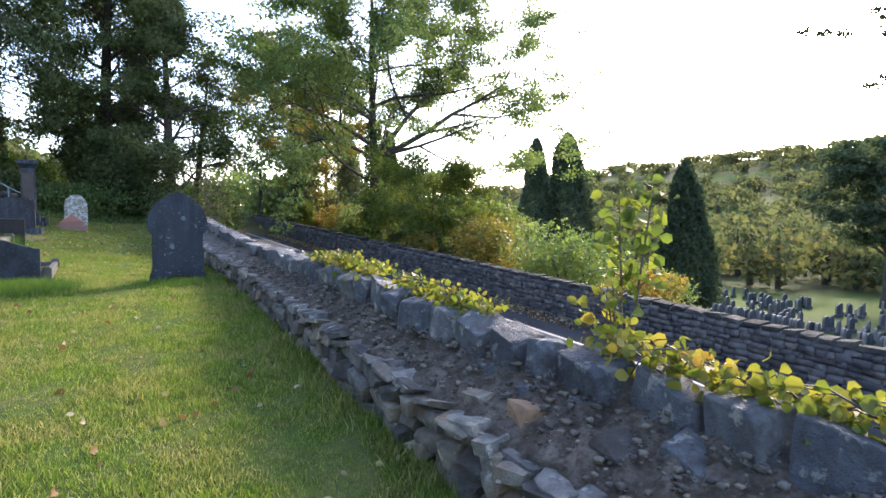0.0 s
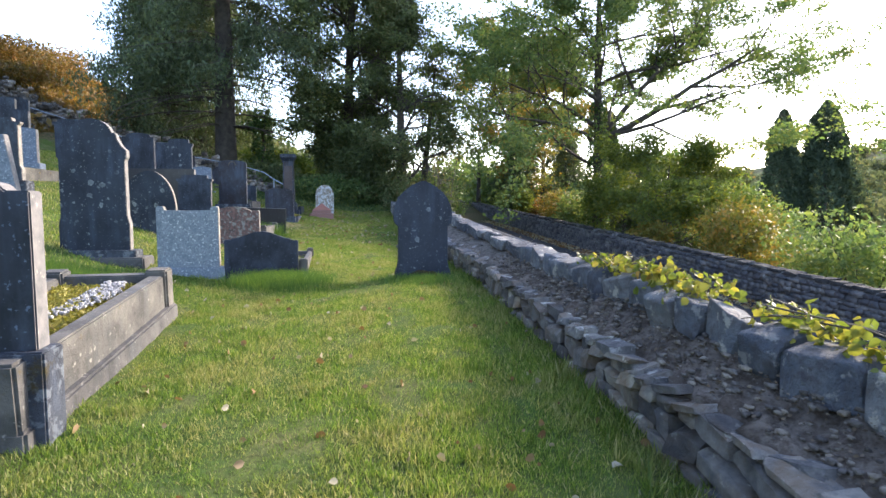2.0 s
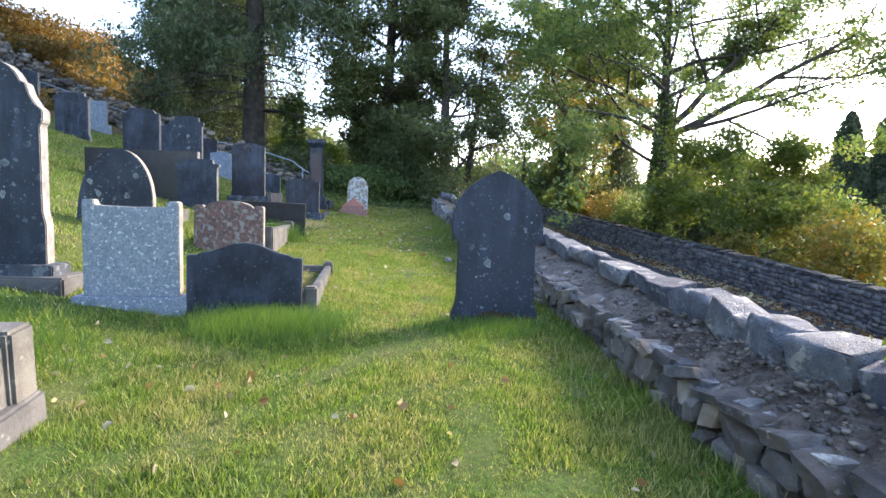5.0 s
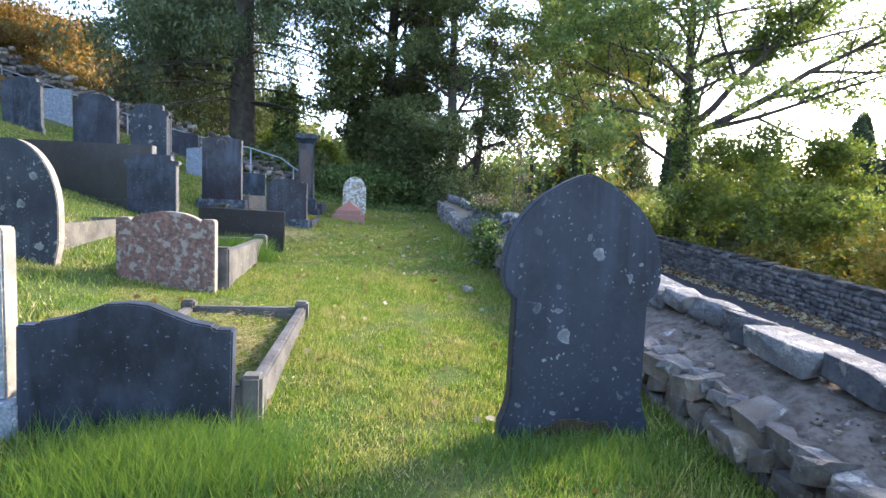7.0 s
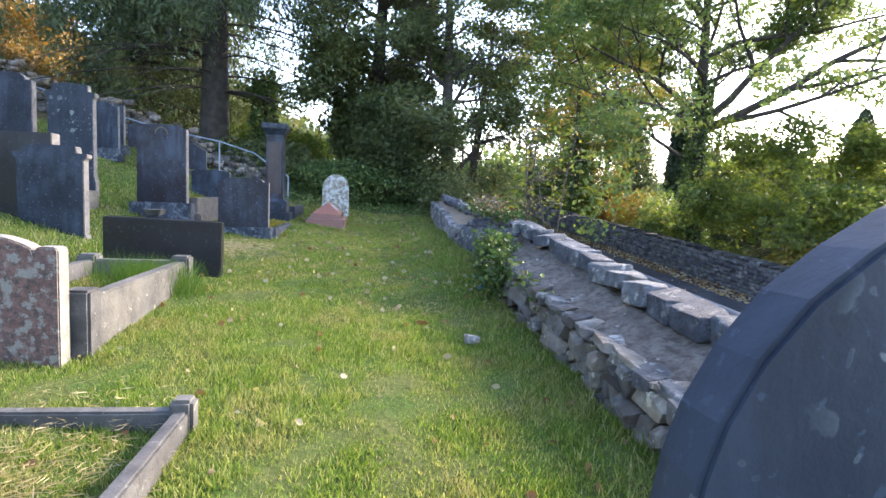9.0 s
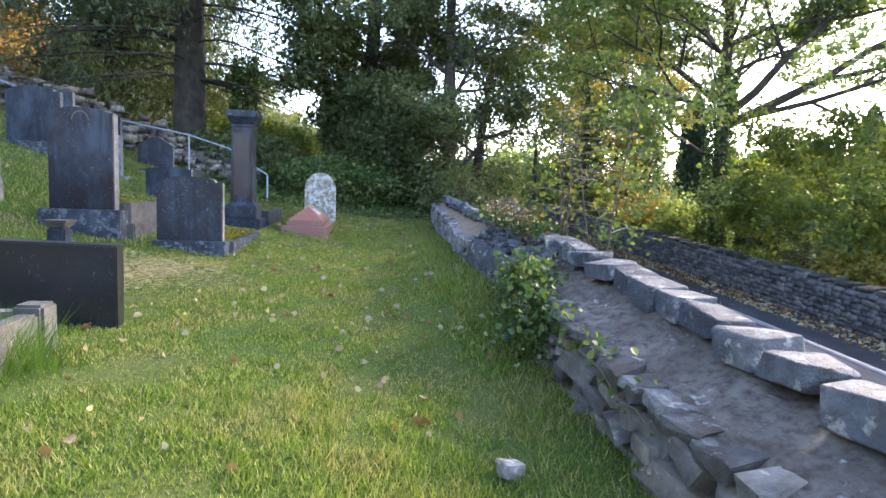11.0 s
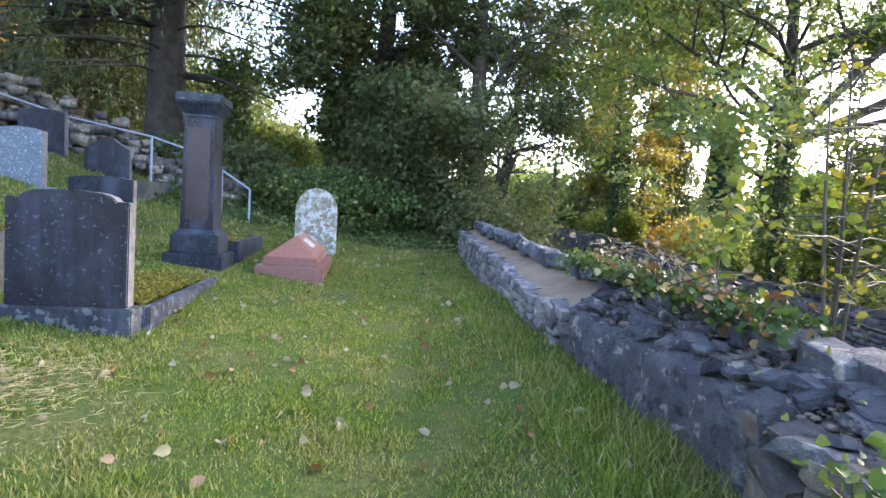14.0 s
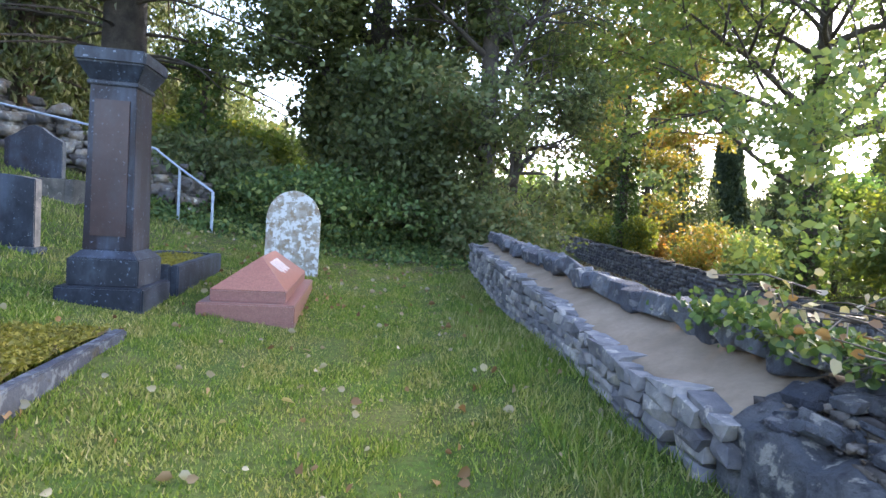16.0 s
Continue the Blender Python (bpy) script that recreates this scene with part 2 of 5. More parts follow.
MOSSBROWN = stone_mat("dry_moss", (0.03, 0.024, 0.012), (0.07, 0.05, 0.02), 9.0, 1.0, 1.0, 0.03)
WHITECHIP = stone_mat("white_chippings", (0.22, 0.225, 0.23), (0.42, 0.42, 0.42), 30.0, 0.8, 0.6, 0.01, vary=0.5)
BARK = stone_mat("bark", (0.035, 0.03, 0.024), (0.075, 0.065, 0.05), 3.0, 0.95, 1.0, 0.04)
BARK_PALE = stone_mat("pale_bark", (0.12, 0.12, 0.11), (0.22, 0.22, 0.2), 5.0, 0.9, 0.6, 0.02)
BLUE = stone_mat("blue_plastic", (0.02, 0.12, 0.28), (0.03, 0.18, 0.38), 20.0, 0.35, 0.3, 0.01)
GILT = stone_mat("old_gilt", (0.07, 0.05, 0.025), (0.14, 0.1, 0.05), 20.0, 0.5, 0.2, 0.002)
LEADWHITE = stone_mat("inlaid_letters", (0.55, 0.53, 0.5), (0.66, 0.64, 0.6), 20.0, 0.6, 0.2, 0.002)

L_GREEN = leaf_mat("leaf_green", ((0.0, (0.034, 0.076, 0.027)), (0.5, (0.076, 0.145, 0.043)), (1.0, (0.204, 0.255, 0.051))))
L_OAK = leaf_mat("leaf_backlit", ((0.0, (0.055, 0.1, 0.04)), (0.5, (0.11, 0.165, 0.055)), (0.85, (0.19, 0.225, 0.065)), (1.0, (0.26, 0.22, 0.065))), 0.45)
L_DARK = leaf_mat("leaf_evergreen", ((0.0, (0.042, 0.06, 0.028)), (0.6, (0.09, 0.122, 0.05)), (1.0, (0.2, 0.215, 0.075))), 0.4, 0.5, 0.25)
L_HOLLY = leaf_mat("leaf_brown_green", ((0.0, (0.045, 0.06, 0.034)), (0.5, (0.09, 0.125, 0.05)), (0.88, (0.15, 0.15, 0.07)), (1.0, (0.24, 0.18, 0.08))), 0.35, 0.6, 0.2)
L_LARCH = leaf_mat("needles", ((0.0, (0.04, 0.058, 0.034)), (0.5, (0.07, 0.105, 0.05)), (1.0, (0.14, 0.165, 0.065))), 0.25)
L_YELLOW = leaf_mat("leaf_yellow", ((0.0, (0.065, 0.115, 0.022)), (0.45, (0.15, 0.17, 0.032)), (0.8, (0.27, 0.225, 0.045)), (1.0, (0.24, 0.085, 0.035))), 0.4)
L_LIME = leaf_mat("leaf_lime", ((0.0, (0.048, 0.078, 0.021)), (0.6, (0.096, 0.132, 0.030)), (1.0, (0.198, 0.198, 0.024))), 0.5)
L_AUTUMN = leaf_mat("leaf_autumn", ((0.0, (0.08, 0.1, 0.025)), (0.5, (0.17, 0.16, 0.035)), (0.8, (0.26, 0.17, 0.035)), (1.0, (0.3, 0.11, 0.03))), 0.4)
L_IVY = leaf_mat("leaf_ivy", ((0.0, (0.026, 0.057, 0.019)), (0.6, (0.064, 0.115, 0.032)), (1.0, (0.204, 0.229, 0.064))), 0.25, 0.5, 0.25)
L_FALLEN = leaf_mat("leaf_fallen", ((0.0, (0.096, 0.044, 0.020)), (0.4, (0.208, 0.120, 0.048)), (0.7, (0.336, 0.304, 0.224)), (1.0, (0.400, 0.320, 0.080))), 0.2)
# leaf tones greyed and cooled to carry the haze over the valley
L_FAR = leaf_mat("leaf_far_wood", ((0.0, (0.052, 0.066, 0.042)), (0.5, (0.092, 0.106, 0.058)), (0.85, (0.145, 0.138, 0.068)), (1.0, (0.21, 0.14, 0.064))), 0.4, 0.9, 0.05)
L_FARDARK = leaf_mat("leaf_far_conifer", ((0.0, (0.03, 0.046, 0.034)), (1.0, (0.08, 0.11, 0.066))), 0.3, 0.9, 0.05)
L_BRACKEN = leaf_mat("dead_bracken", ((0.0, (0.076, 0.065, 0.022)), (0.5, (0.167, 0.109, 0.025)), (1.0, (0.243, 0.116, 0.029))), 0.3)
L_DEBRIS = leaf_mat("debris", ((0.0, (0.06, 0.048, 0.036)), (0.6, (0.12, 0.09, 0.06)), (1.0, (0.24, 0.18, 0.12))), 0.05)
TWIG = leaf_mat("dry_twig", ((0.0, (0.05, 0.04, 0.03)), (1.0, (0.13, 0.11, 0.08))), 0.0)


def grass_mat():
    m, t, p = material("grass_blades")
    g = t.nodes.new("ShaderNodeNewGeometry")
    green = ramp(t, g.outputs["Random Per Island"], ((0.0, (0.053, 0.1, 0.018)), (0.5, (0.132, 0.207, 0.038)), (0.86, (0.225, 0.29, 0.062)), (1.0, (0.43, 0.37, 0.21))))
    dry = ramp(t, g.outputs["Random Per Island"], ((0.0, (0.1, 0.14, 0.034)), (0.5, (0.24, 0.235, 0.085)), (1.0, (0.46, 0.38, 0.22))))
    col = mix(t, step_mask(t, noise_of(t, 1.5, 5, 0.72), 0.46, 0.66), green, dry)
    t.links.new(col, p.inputs["Base Color"])
    p.inputs["Roughness"].default_value, p.inputs["Specular IOR Level"].default_value = 0.6, 0.25
    tr = t.nodes.new("ShaderNodeBsdfTranslucent")
    t.links.new(mix(t, 1.0, col, (1.35, 1.4, 0.7), "MULTIPLY"), tr.inputs["Color"])
    mx = t.nodes.new("ShaderNodeMixShader")
    mx.inputs[0].default_value = 0.45
    t.links.new(p.outputs[0], mx.inputs[1])
    t.links.new(tr.outputs[0], mx.inputs[2])
    t.links.new(mx.outputs[0], t.nodes["Material Output"].inputs["Surface"])
    return m


def ground_mat():
    """Turf in the burial ground, leaf mould under the trees, bracken on the hill, pasture and scrub in the valley."""
    m, t, p = material("ground_cover")
    g = t.nodes.new("ShaderNodeNewGeometry")
    sep = t.nodes.new("ShaderNodeSeparateXYZ")
    wob = t.nodes.new("ShaderNodeVectorMath")
    wob.operation = "MULTIPLY_ADD"
    nz = node(t, "ShaderNodeTexNoise", Scale=0.4, Detail=4.0)
    t.links.new(g.outputs["Position"], nz.inputs["Vector"])
    t.links.new(nz.outputs["Color"], wob.inputs[0])
    wob.inputs[1].default_value = (5, 5, 5)
    t.links.new(g.outputs["Position"], wob.inputs[2])
    t.links.new(wob.outputs[0], sep.inputs[0])

    def band(axis, lo, hi):
        r = t.nodes.new("ShaderNodeMapRange")
        r.inputs["From Min"].default_value, r.inputs["From Max"].default_value = lo, hi
        t.links.new(sep.outputs[axis], r.inputs["Value"])
        return r.outputs[0]
    turf = mix(t, step_mask(t, noise_of(t, 1.3, 5, 0.7), 0.4, 0.68), (0.055, 0.1, 0.02), (0.115, 0.115, 0.042))
    turf = mix(t, step_mask(t, noise_of(t, 30, 3), 0.45, 0.7), turf, (0.05, 0.06, 0.02))
    litter = mix(t, step_mask(t, noise_of(t, 14, 4), 0.4, 0.6), (0.045, 0.055, 0.02), (0.12, 0.085, 0.045))
    bracken = mix(t, step_mask(t, noise_of(t, 0.5, 6, 0.75), 0.4, 0.62), (0.12, 0.062, 0.018), (0.07, 0.065, 0.02))
    scrub = mix(t, step_mask(t, noise_of(t, 0.25, 6, 0.7), 0.4, 0.62), (0.045, 0.055, 0.02), (0.09, 0.075, 0.035))
    pasture = mix(t, step_mask(t, noise_of(t, 0.02, 3), 0.45, 0.55), (0.085, 0.12, 0.03), (0.06, 0.07, 0.03))
    col = mix(t, band(1, 29, 32), turf, litter)
    col = mix(t, band(0, -10.5, -15), col, bracken)
    col = mix(t, band(0, 12, 15), col, scrub)
    col = mix(t, band(0, 50, 56), col, pasture)
    t.links.new(col, p.inputs["Base Color"])
    p.inputs["Roughness"].default_value, p.inputs["Specular IOR Level"].default_value = 1.0, 0.1
    bump_of(t, p, noise_of(t, 9, 6, 0.7), 0.8, 0.06)
    return m


GRASS, GROUND = grass_mat(), ground_mat()
LUSH = leaf_mat("lush_grass", ((0.0, (0.035, 0.08, 0.015)), (0.6, (0.085, 0.16, 0.03)), (1.0, (0.2, 0.26, 0.06))), 0.35)


# ---- building helpers ----
def part(name, bm, mat, parent=None, label=""):
    me = bpy.data.meshes.new(name)
    bm.to_mesh(me)
    bm.free()
    if mat:
        me.materials.append(mat)
    ob = new(name, me)
    if parent:
        ob.parent = parent
    return tagged(ob, label)


def raw(name, verts, faces, mat, parent=None, smooth=False, label=""):
    """A mesh from numpy vertices (n,3) and faces (m,k)."""
    me = bpy.data.meshes.new(name)
    v, f = np.asarray(verts, np.float32), np.asarray(faces, np.int32)
    me.vertices.add(len(v))
    me.vertices.foreach_set("co", v.ravel())
    me.loops.add(f.size)
    me.loops.foreach_set("vertex_index", f.ravel())
    me.polygons.add(len(f))
    me.polygons.foreach_set("loop_start", np.arange(0, f.size, f.shape[1], dtype=np.int32))
    if smooth:
        me.polygons.foreach_set("use_smooth", np.ones(len(f), bool))
    me.update(calc_edges=True)
    me.materials.append(mat)
    ob = new(name, me)
    if parent:
        ob.parent = parent
    return tagged(ob, label)


def empty(name, x, y, z, label, category, group="", rz=0.0, kind=""):
    ob = new(name)
    ob.matrix_world = pose(x, y, z, 0, 0, rz)
    return tagged(ob, label, category, group, kind)


def outline_bm(pts, y0, y1, bevel=0.008):
    """Extrude an outline in x and z from y0 to y1, with softened edges."""
    bm = bmesh.new()
    f = bm.faces.new([bm.verts.new((x, y0, z)) for x, z in pts])
    r = bmesh.ops.extrude_face_region(bm, geom=[f])
    bmesh.ops.translate(bm, vec=(0, y1 - y0, 0), verts=[v for v in r["geom"] if isinstance(v, bmesh.types.BMVert)])
    bmesh.ops.recalc_face_normals(bm, faces=bm.faces)
    if bevel:
        ed = [e for e in bm.edges if len(e.link_faces) == 2 and e.calc_face_angle(0) > 0.6]
        bmesh.ops.bevel(bm, geom=ed, offset=bevel, segments=2, affect="EDGES", clamp_overlap=True)
    return bm


def box_bm(x0, x1, y0, y1, z0, z1, bevel=0.008, bm=None, rough=0.0, rnd=None):
    own = bm or bmesh.new()
    r = bmesh.ops.create_cube(own, size=1)
    for v in r["verts"]:
        v.co = Vector(((x0 + x1) / 2 + v.co.x * (x1 - x0), (y0 + y1) / 2 + v.co.y * (y1 - y0), (z0 + z1) / 2 + v.co.z * (z1 - z0)))
        if rough:
            v.co += Vector([rnd.uniform(-rough, rough) for _ in range(3)])
    if bevel:
        ed = list({e for v in r["verts"] for e in v.link_edges})
        bmesh.ops.bevel(own, geom=ed, offset=bevel, segments=2, affect="EDGES", clamp_overlap=True)
    return own


def stone_mesh(name, rnd, mat, cuts=1):
    """One quarried unit stone: a block whose corners have been struck off, with flat uneven facets."""
    bm = bmesh.new()
    for sx in (-0.5, 0.5):
        for sy in (-0.5, 0.5):
            for sz in (-0.5, 0.5):
                chip = rnd.uniform(0.05, 0.27)
                p = Vector((sx, sy, sz)) * (1 - rnd.uniform(0.0, 0.2))
                if rnd.random() < 0.55:
                    for ax in rnd.sample((0, 1, 2), 2):
                        q = p.copy()
                        q[ax] *= 1 - 2 * chip
                        bm.verts.new(q)
                else:
                    bm.verts.new(p)
    for k in range(3 * cuts):
        ax = rnd.randrange(3)
        q = Vector([rnd.uniform(-0.36, 0.36) for _ in range(3)])
        q[ax] = rnd.choice((-0.53, 0.53))
        bm.verts.new(q)
    skew = [rnd.uniform(-0.22, 0.22) for _ in range(3)]
    for v in bm.verts:
        v.co.z += skew[0] * v.co.y + skew[1] * v.co.x
        v.co.y += skew[2] * v.co.z
    bmesh.ops.convex_hull(bm, input=bm.verts[:])
    loose = [v for v in bm.verts if not v.link_faces]
    bmesh.ops.delete(bm, geom=loose, context="VERTS")
    bmesh.ops.dissolve_limit(bm, angle_limit=0.16, verts=bm.verts[:], edges=bm.edges[:])
    if cuts > 1:
        bmesh.ops.bevel(bm, geom=bm.edges[:], offset=0.022, segments=1, affect="EDGES", clamp_overlap=True)
    bmesh.ops.recalc_face_normals(bm, faces=bm.faces)
    me = bpy.data.meshes.new(name)
    bm.to_mesh(me)
    bm.free()
    me.materials.append(mat)
    return me


def tube(path, radii, sides=7):
    """Vertices and quads of a tapered tube along a path of points."""
    path = [Vector(p) for p in path]
    vs, fs = [], []
    for i, p in enumerate(path):
        d = (path[min(i + 1, len(path) - 1)] - path[max(i - 1, 0)]).normalized()
        a = d.cross(Vector((0.3, 0.9, 0.1))).normalized()
        b = d.cross(a)
        for k in range(sides):
            w = 2 * math.pi * k / sides
            vs.append(p + radii[i] * (a * math.cos(w) + b * math.sin(w)))
    for i in range(len(path) - 1):
        for k in range(sides):
            j = (k + 1) % sides
            fs.append((i * sides + k, i * sides + j, (i + 1) * sides + j, (i + 1) * sides + k))
    return vs, fs


class Wood:
    """Collects tubes into one mesh."""

    def __init__(self):
        self.v, self.f = [], []

    def add(self, path, radii, sides=7):
        v, f = tube(path, radii, sides)
        n = len(self.v)
        self.v += [tuple(p) for p in v]
        self.f += [tuple(n + i for i in q) for q in f]

    def make(self, name, mat, parent, label=""):
        return raw(name, self.v, self.f, mat, parent, True, label)


def leaves(name, centres, size, mat, parent, rng, flat=0.0, droop=0.0, aspect=0.55, label=""):
    """Leaves as small bent kites, one at each centre; flat 1 lays them level."""
    c = np.asarray(centres, np.float32)
    n = len(c)
    d = rng.normal(size=(n, 3))
    d[:, 2] = d[:, 2] * (1 - flat) - droop
    d /= np.linalg.norm(d, axis=1, keepdims=True) + 1e-9
    u = rng.normal(size=(n, 3))
    u[:, 2] *= 1 - flat
    s = np.cross(d, u)
    s /= np.linalg.norm(s, axis=1, keepdims=True) + 1e-9
    up = np.cross(s, d)
    L = (size * rng.uniform(0.55, 1.35, n))[:, None]
    W = L * aspect
    v = np.stack([c - d * L / 2, c + s * W / 2 + up * L * 0.12 - d * L * 0.05, c + d * L / 2, c - s * W / 2 + up * L * 0.12 - d * L * 0.05], 1).reshape(-1, 3)
    return raw(name, v, np.arange(4 * n).reshape(-1, 4), mat, parent, False, label)


def leaves_near(name, centres, size, mat, parent, rng, flat=0.0, droop=0.0, aspect=0.9, label=""):
    """Leaves seen close by: two folded halves with a broad middle and a pointed tip."""
    c = np.asarray(centres, np.float32)
    n = len(c)
    d = rng.normal(size=(n, 3))
    d[:, 2] = d[:, 2] * (1 - flat) - droop
    d /= np.linalg.norm(d, axis=1, keepdims=True) + 1e-9
    u = rng.normal(size=(n, 3))
    u[:, 2] *= 1 - flat
    s = np.cross(d, u)
    s /= np.linalg.norm(s, axis=1, keepdims=True) + 1e-9
    up = np.cross(s, d)
    up *= np.sign(up[:, 2:] + 1e-6)
    L = (size * rng.uniform(0.5, 1.4, n))[:, None]
    fold = L * rng.uniform(0.05, 0.25, (n, 1))

    def at(a, b, k):
        return c + d * L * a + s * L * aspect * b + up * fold * k
    v = np.stack([at(-0.5, 0, 0), at(-0.3, 0.42, 1), at(0.12, 0.46, 1), at(0.55, 0, -0.5), at(0.12, -0.46, 1), at(-0.3, -0.42, 1)], 1).reshape(-1, 3)
    k = np.arange(n)[:, None] * 6
    f = np.concatenate([k + [0, 1, 2, 3], k + [0, 3, 4, 5]], 1).reshape(-1, 4)
    return raw(name, v, f, mat, parent, False, label)


# ---- the lie of the land ----
def smooth01(a):
    a = np.clip(a, 0, 1)
    return a * a * (3 - 2 * a)


def lawn(x, y):
    """The burial ground: gently up the path, a slope up to the graves, a bank at its end, the hill beyond."""
    z = np.interp(y, [-30, 0, 3, 6.5, 10.5, 14, 17, 20, 26, 31, 60, 400], [-0.6, -0.16, -0.08, 0.09, 0.32, 0.42, 0.56, 0.69, 0.94, 1.42, 4.2, 14])
    z = z + 0.12 * np.clip(0.7 - x, 0, 2.6) * smooth01((y - 12) / 12)
    z = z - 0.09 * np.clip(x, 0, 2.5) * smooth01((7.5 - y) / 5)
    z = z + 0.17 * smooth01((x - 0.7) / 1.0) * smooth01((y - 16) / 3) * smooth01((26 - y) / 3.5)
    z = z + 0.06 * np.clip(0.5 - x, 0, 2.4) * smooth01((y - 9.5) / 3) * smooth01((19 - y) / 4)
    up = np.clip(-x - 1.9, 0, None)
    z = z + 0.16 * np.minimum(up, 1.5) + 0.30 * np.clip(up - 1.5, 0, 11) + 0.62 * np.clip(up - 12.5, 0, 10.5) - 0.03 * np.clip(up - 23, 0, 200)
    return z


def road_z(y):
    return -2.62 + 0.058 * np.clip(y, -60, 70)


def terrain(x, y):
    x, y = np.asarray(x, float), np.asarray(y, float)
    cem = lawn(x, y)
    rd = road_z(y) - 0.03
    d = x - 13.6
    val = rd + 0.25 - np.minimum(0.2 * np.clip(d, 0, 40), 8) - 0.05 * np.clip(d - 40, 0, 150)
    r = np.hypot(x, y)
    floor = -9.5 + 0 * x
    val = np.where(d > 30, np.maximum(val, floor), val)
    hill = 75 * smooth01((x - 150) / 420) * (0.85 + 0.15 * np.sin(x * 0.011 + y * 0.006)) - 0.02 * np.clip(y - 120, 0, 500)
    val = val + np.clip(hill, 0, None)
    z = np.where(x < 2.62, cem, np.where(x < 13.4, rd, val))
    far = smooth01((y - 46) / 14)
    z = np.where((x >= 2.62) & (x < 13.4), z * (1 - far) + (z + 1.2) * far, z)
    return z


def ground_at(x, y):
    return float(terrain(x, y))


gx = np.concatenate([[-900, -500, -300, -160, -100, -70, -50], np.arange(-40, -12, 1.0), np.arange(-12, 2.4, 0.3), [2.4, 2.6, 2.64, 3.0], np.arange(4, 13.4, 1.5), [13.3, 13.42], np.arange(14, 40, 1.5), np.arange(40, 150, 6), np.arange(150, 700, 22), [800, 1000, 1500, 2500]])
gy = np.concatenate([[-2500, -900, -400, -200, -100, -50, -30, -20, -12], np.arange(-8, 36, 0.4), np.arange(36, 70, 2), np.arange(70, 200, 8), np.arange(200, 900, 30), [1200, 1800, 2600]])
X, Y = np.meshgrid(gx, gy)
Z = terrain(X, Y)
near = (X > -12) & (X < 2.6) & (Y > -8) & (Y < 36)
rg = np.random.default_rng(3)
Z = Z + np.where(near, rg.normal(0, 0.012, Z.shape), 0)
rough_far = (X < -11) | (Y > 31)
Z = Z + np.where(rough_far & (X < 2.5) & (Y < 100) & (X > -60), rg.normal(0, 0.12, Z.shape), 0)
ny, nx = X.shape
ids = np.arange(nx * ny).reshape(ny, nx)
ground = raw("ground", np.stack([X.ravel(), Y.ravel(), Z.ravel()], 1), np.stack([ids[:-1, :-1], ids[:-1, 1:], ids[1:, 1:], ids[1:, :-1]], -1).reshape(-1, 4), GROUND, None, True)
tagged(ground, "grassy churchyard ground falling to a wooded valley", "ground", kind="structure")


def strip(name, x0, x1, y0, y1, lift, mat, n=60):
    ys = np.linspace(y0, y1, n)
    v = [(x, y, road_z(y) + lift) for y in ys for x in (x0, x1)]
    f = [(2 * i, 2 * i + 1, 2 * i + 3, 2 * i + 2) for i in range(n - 1)]
    return raw(name, v, f, mat)


road = tagged(strip("road", 3.0, 13.3, -40, 55, 0.0, ASPHALT), "dark asphalt road with fallen leaves along its edge", "road", kind="structure")
tagged(strip("footway", 3.0, 10.8, -40, 55, 0.09, KERBLINE), "worn grey footway beside the road", "footway", kind="structure")
kv, kf = [], []
for i, yv in enumerate(np.linspace(-40, 55, 60)):
    z0 = float(road_z(yv))
    kv += [(10.8, yv, z0 - 0.05), (10.8, yv, z0 + 0.1), (11.06, yv, z0 + 0.1), (11.1, yv, z0 + 0.06), (11.1, yv, z0 - 0.05)]
    if i:
        kf += [(5 * i + j - 5, 5 * i + j - 4, 5 * i + j + 1, 5 * i + j) for j in range(4)]
tagged(raw("kerb", kv, kf, LINE), "pale grey road kerb", "kerb", kind="structure")

# ---- the churchyard wall: rubble face, earth top, coping on the road side ----
WY = [-4, 2.5, 4, 5, 6, 8, 10, 13, 16, 17, 18.3, 20.75, 21.4, 22.7, 24.5, 28.8]
EDGE_X = [1.75, 1.86, 1.90, 1.90, 1.93, 1.97, 2.05, 2.06, 2.10, 2.14, 2.22, 2.20, 2.13, 2.22, 2.38, 2.56]
EDGE_Z = [-0.05, 0.15, 0.26, 0.37, 0.43, 0.51, 0.65, 0.78, 1.01, 1.11, 1.23, 1.28, 1.28, 1.34, 1.45, 1.68]
COPE_X = [2.74, 2.62, 2.50, 2.46, 2.46, 2.52, 2.60, 2.64, 2.68, 2.70, 2.74, 2.74, 2.70, 2.72, 2.76, 2.92]
COPE_Z = [0.32, 0.55, 0.66, 0.76, 0.83, 0.86, 0.92, 1.10, 1.34, 1.42, 1.50, 1.60, 1.62, 1.66, 1.74, 1.92]


def wall_at(y):
    return [float(np.interp(y, WY, a)) for a in (EDGE_X, EDGE_Z, COPE_X, COPE_Z)]


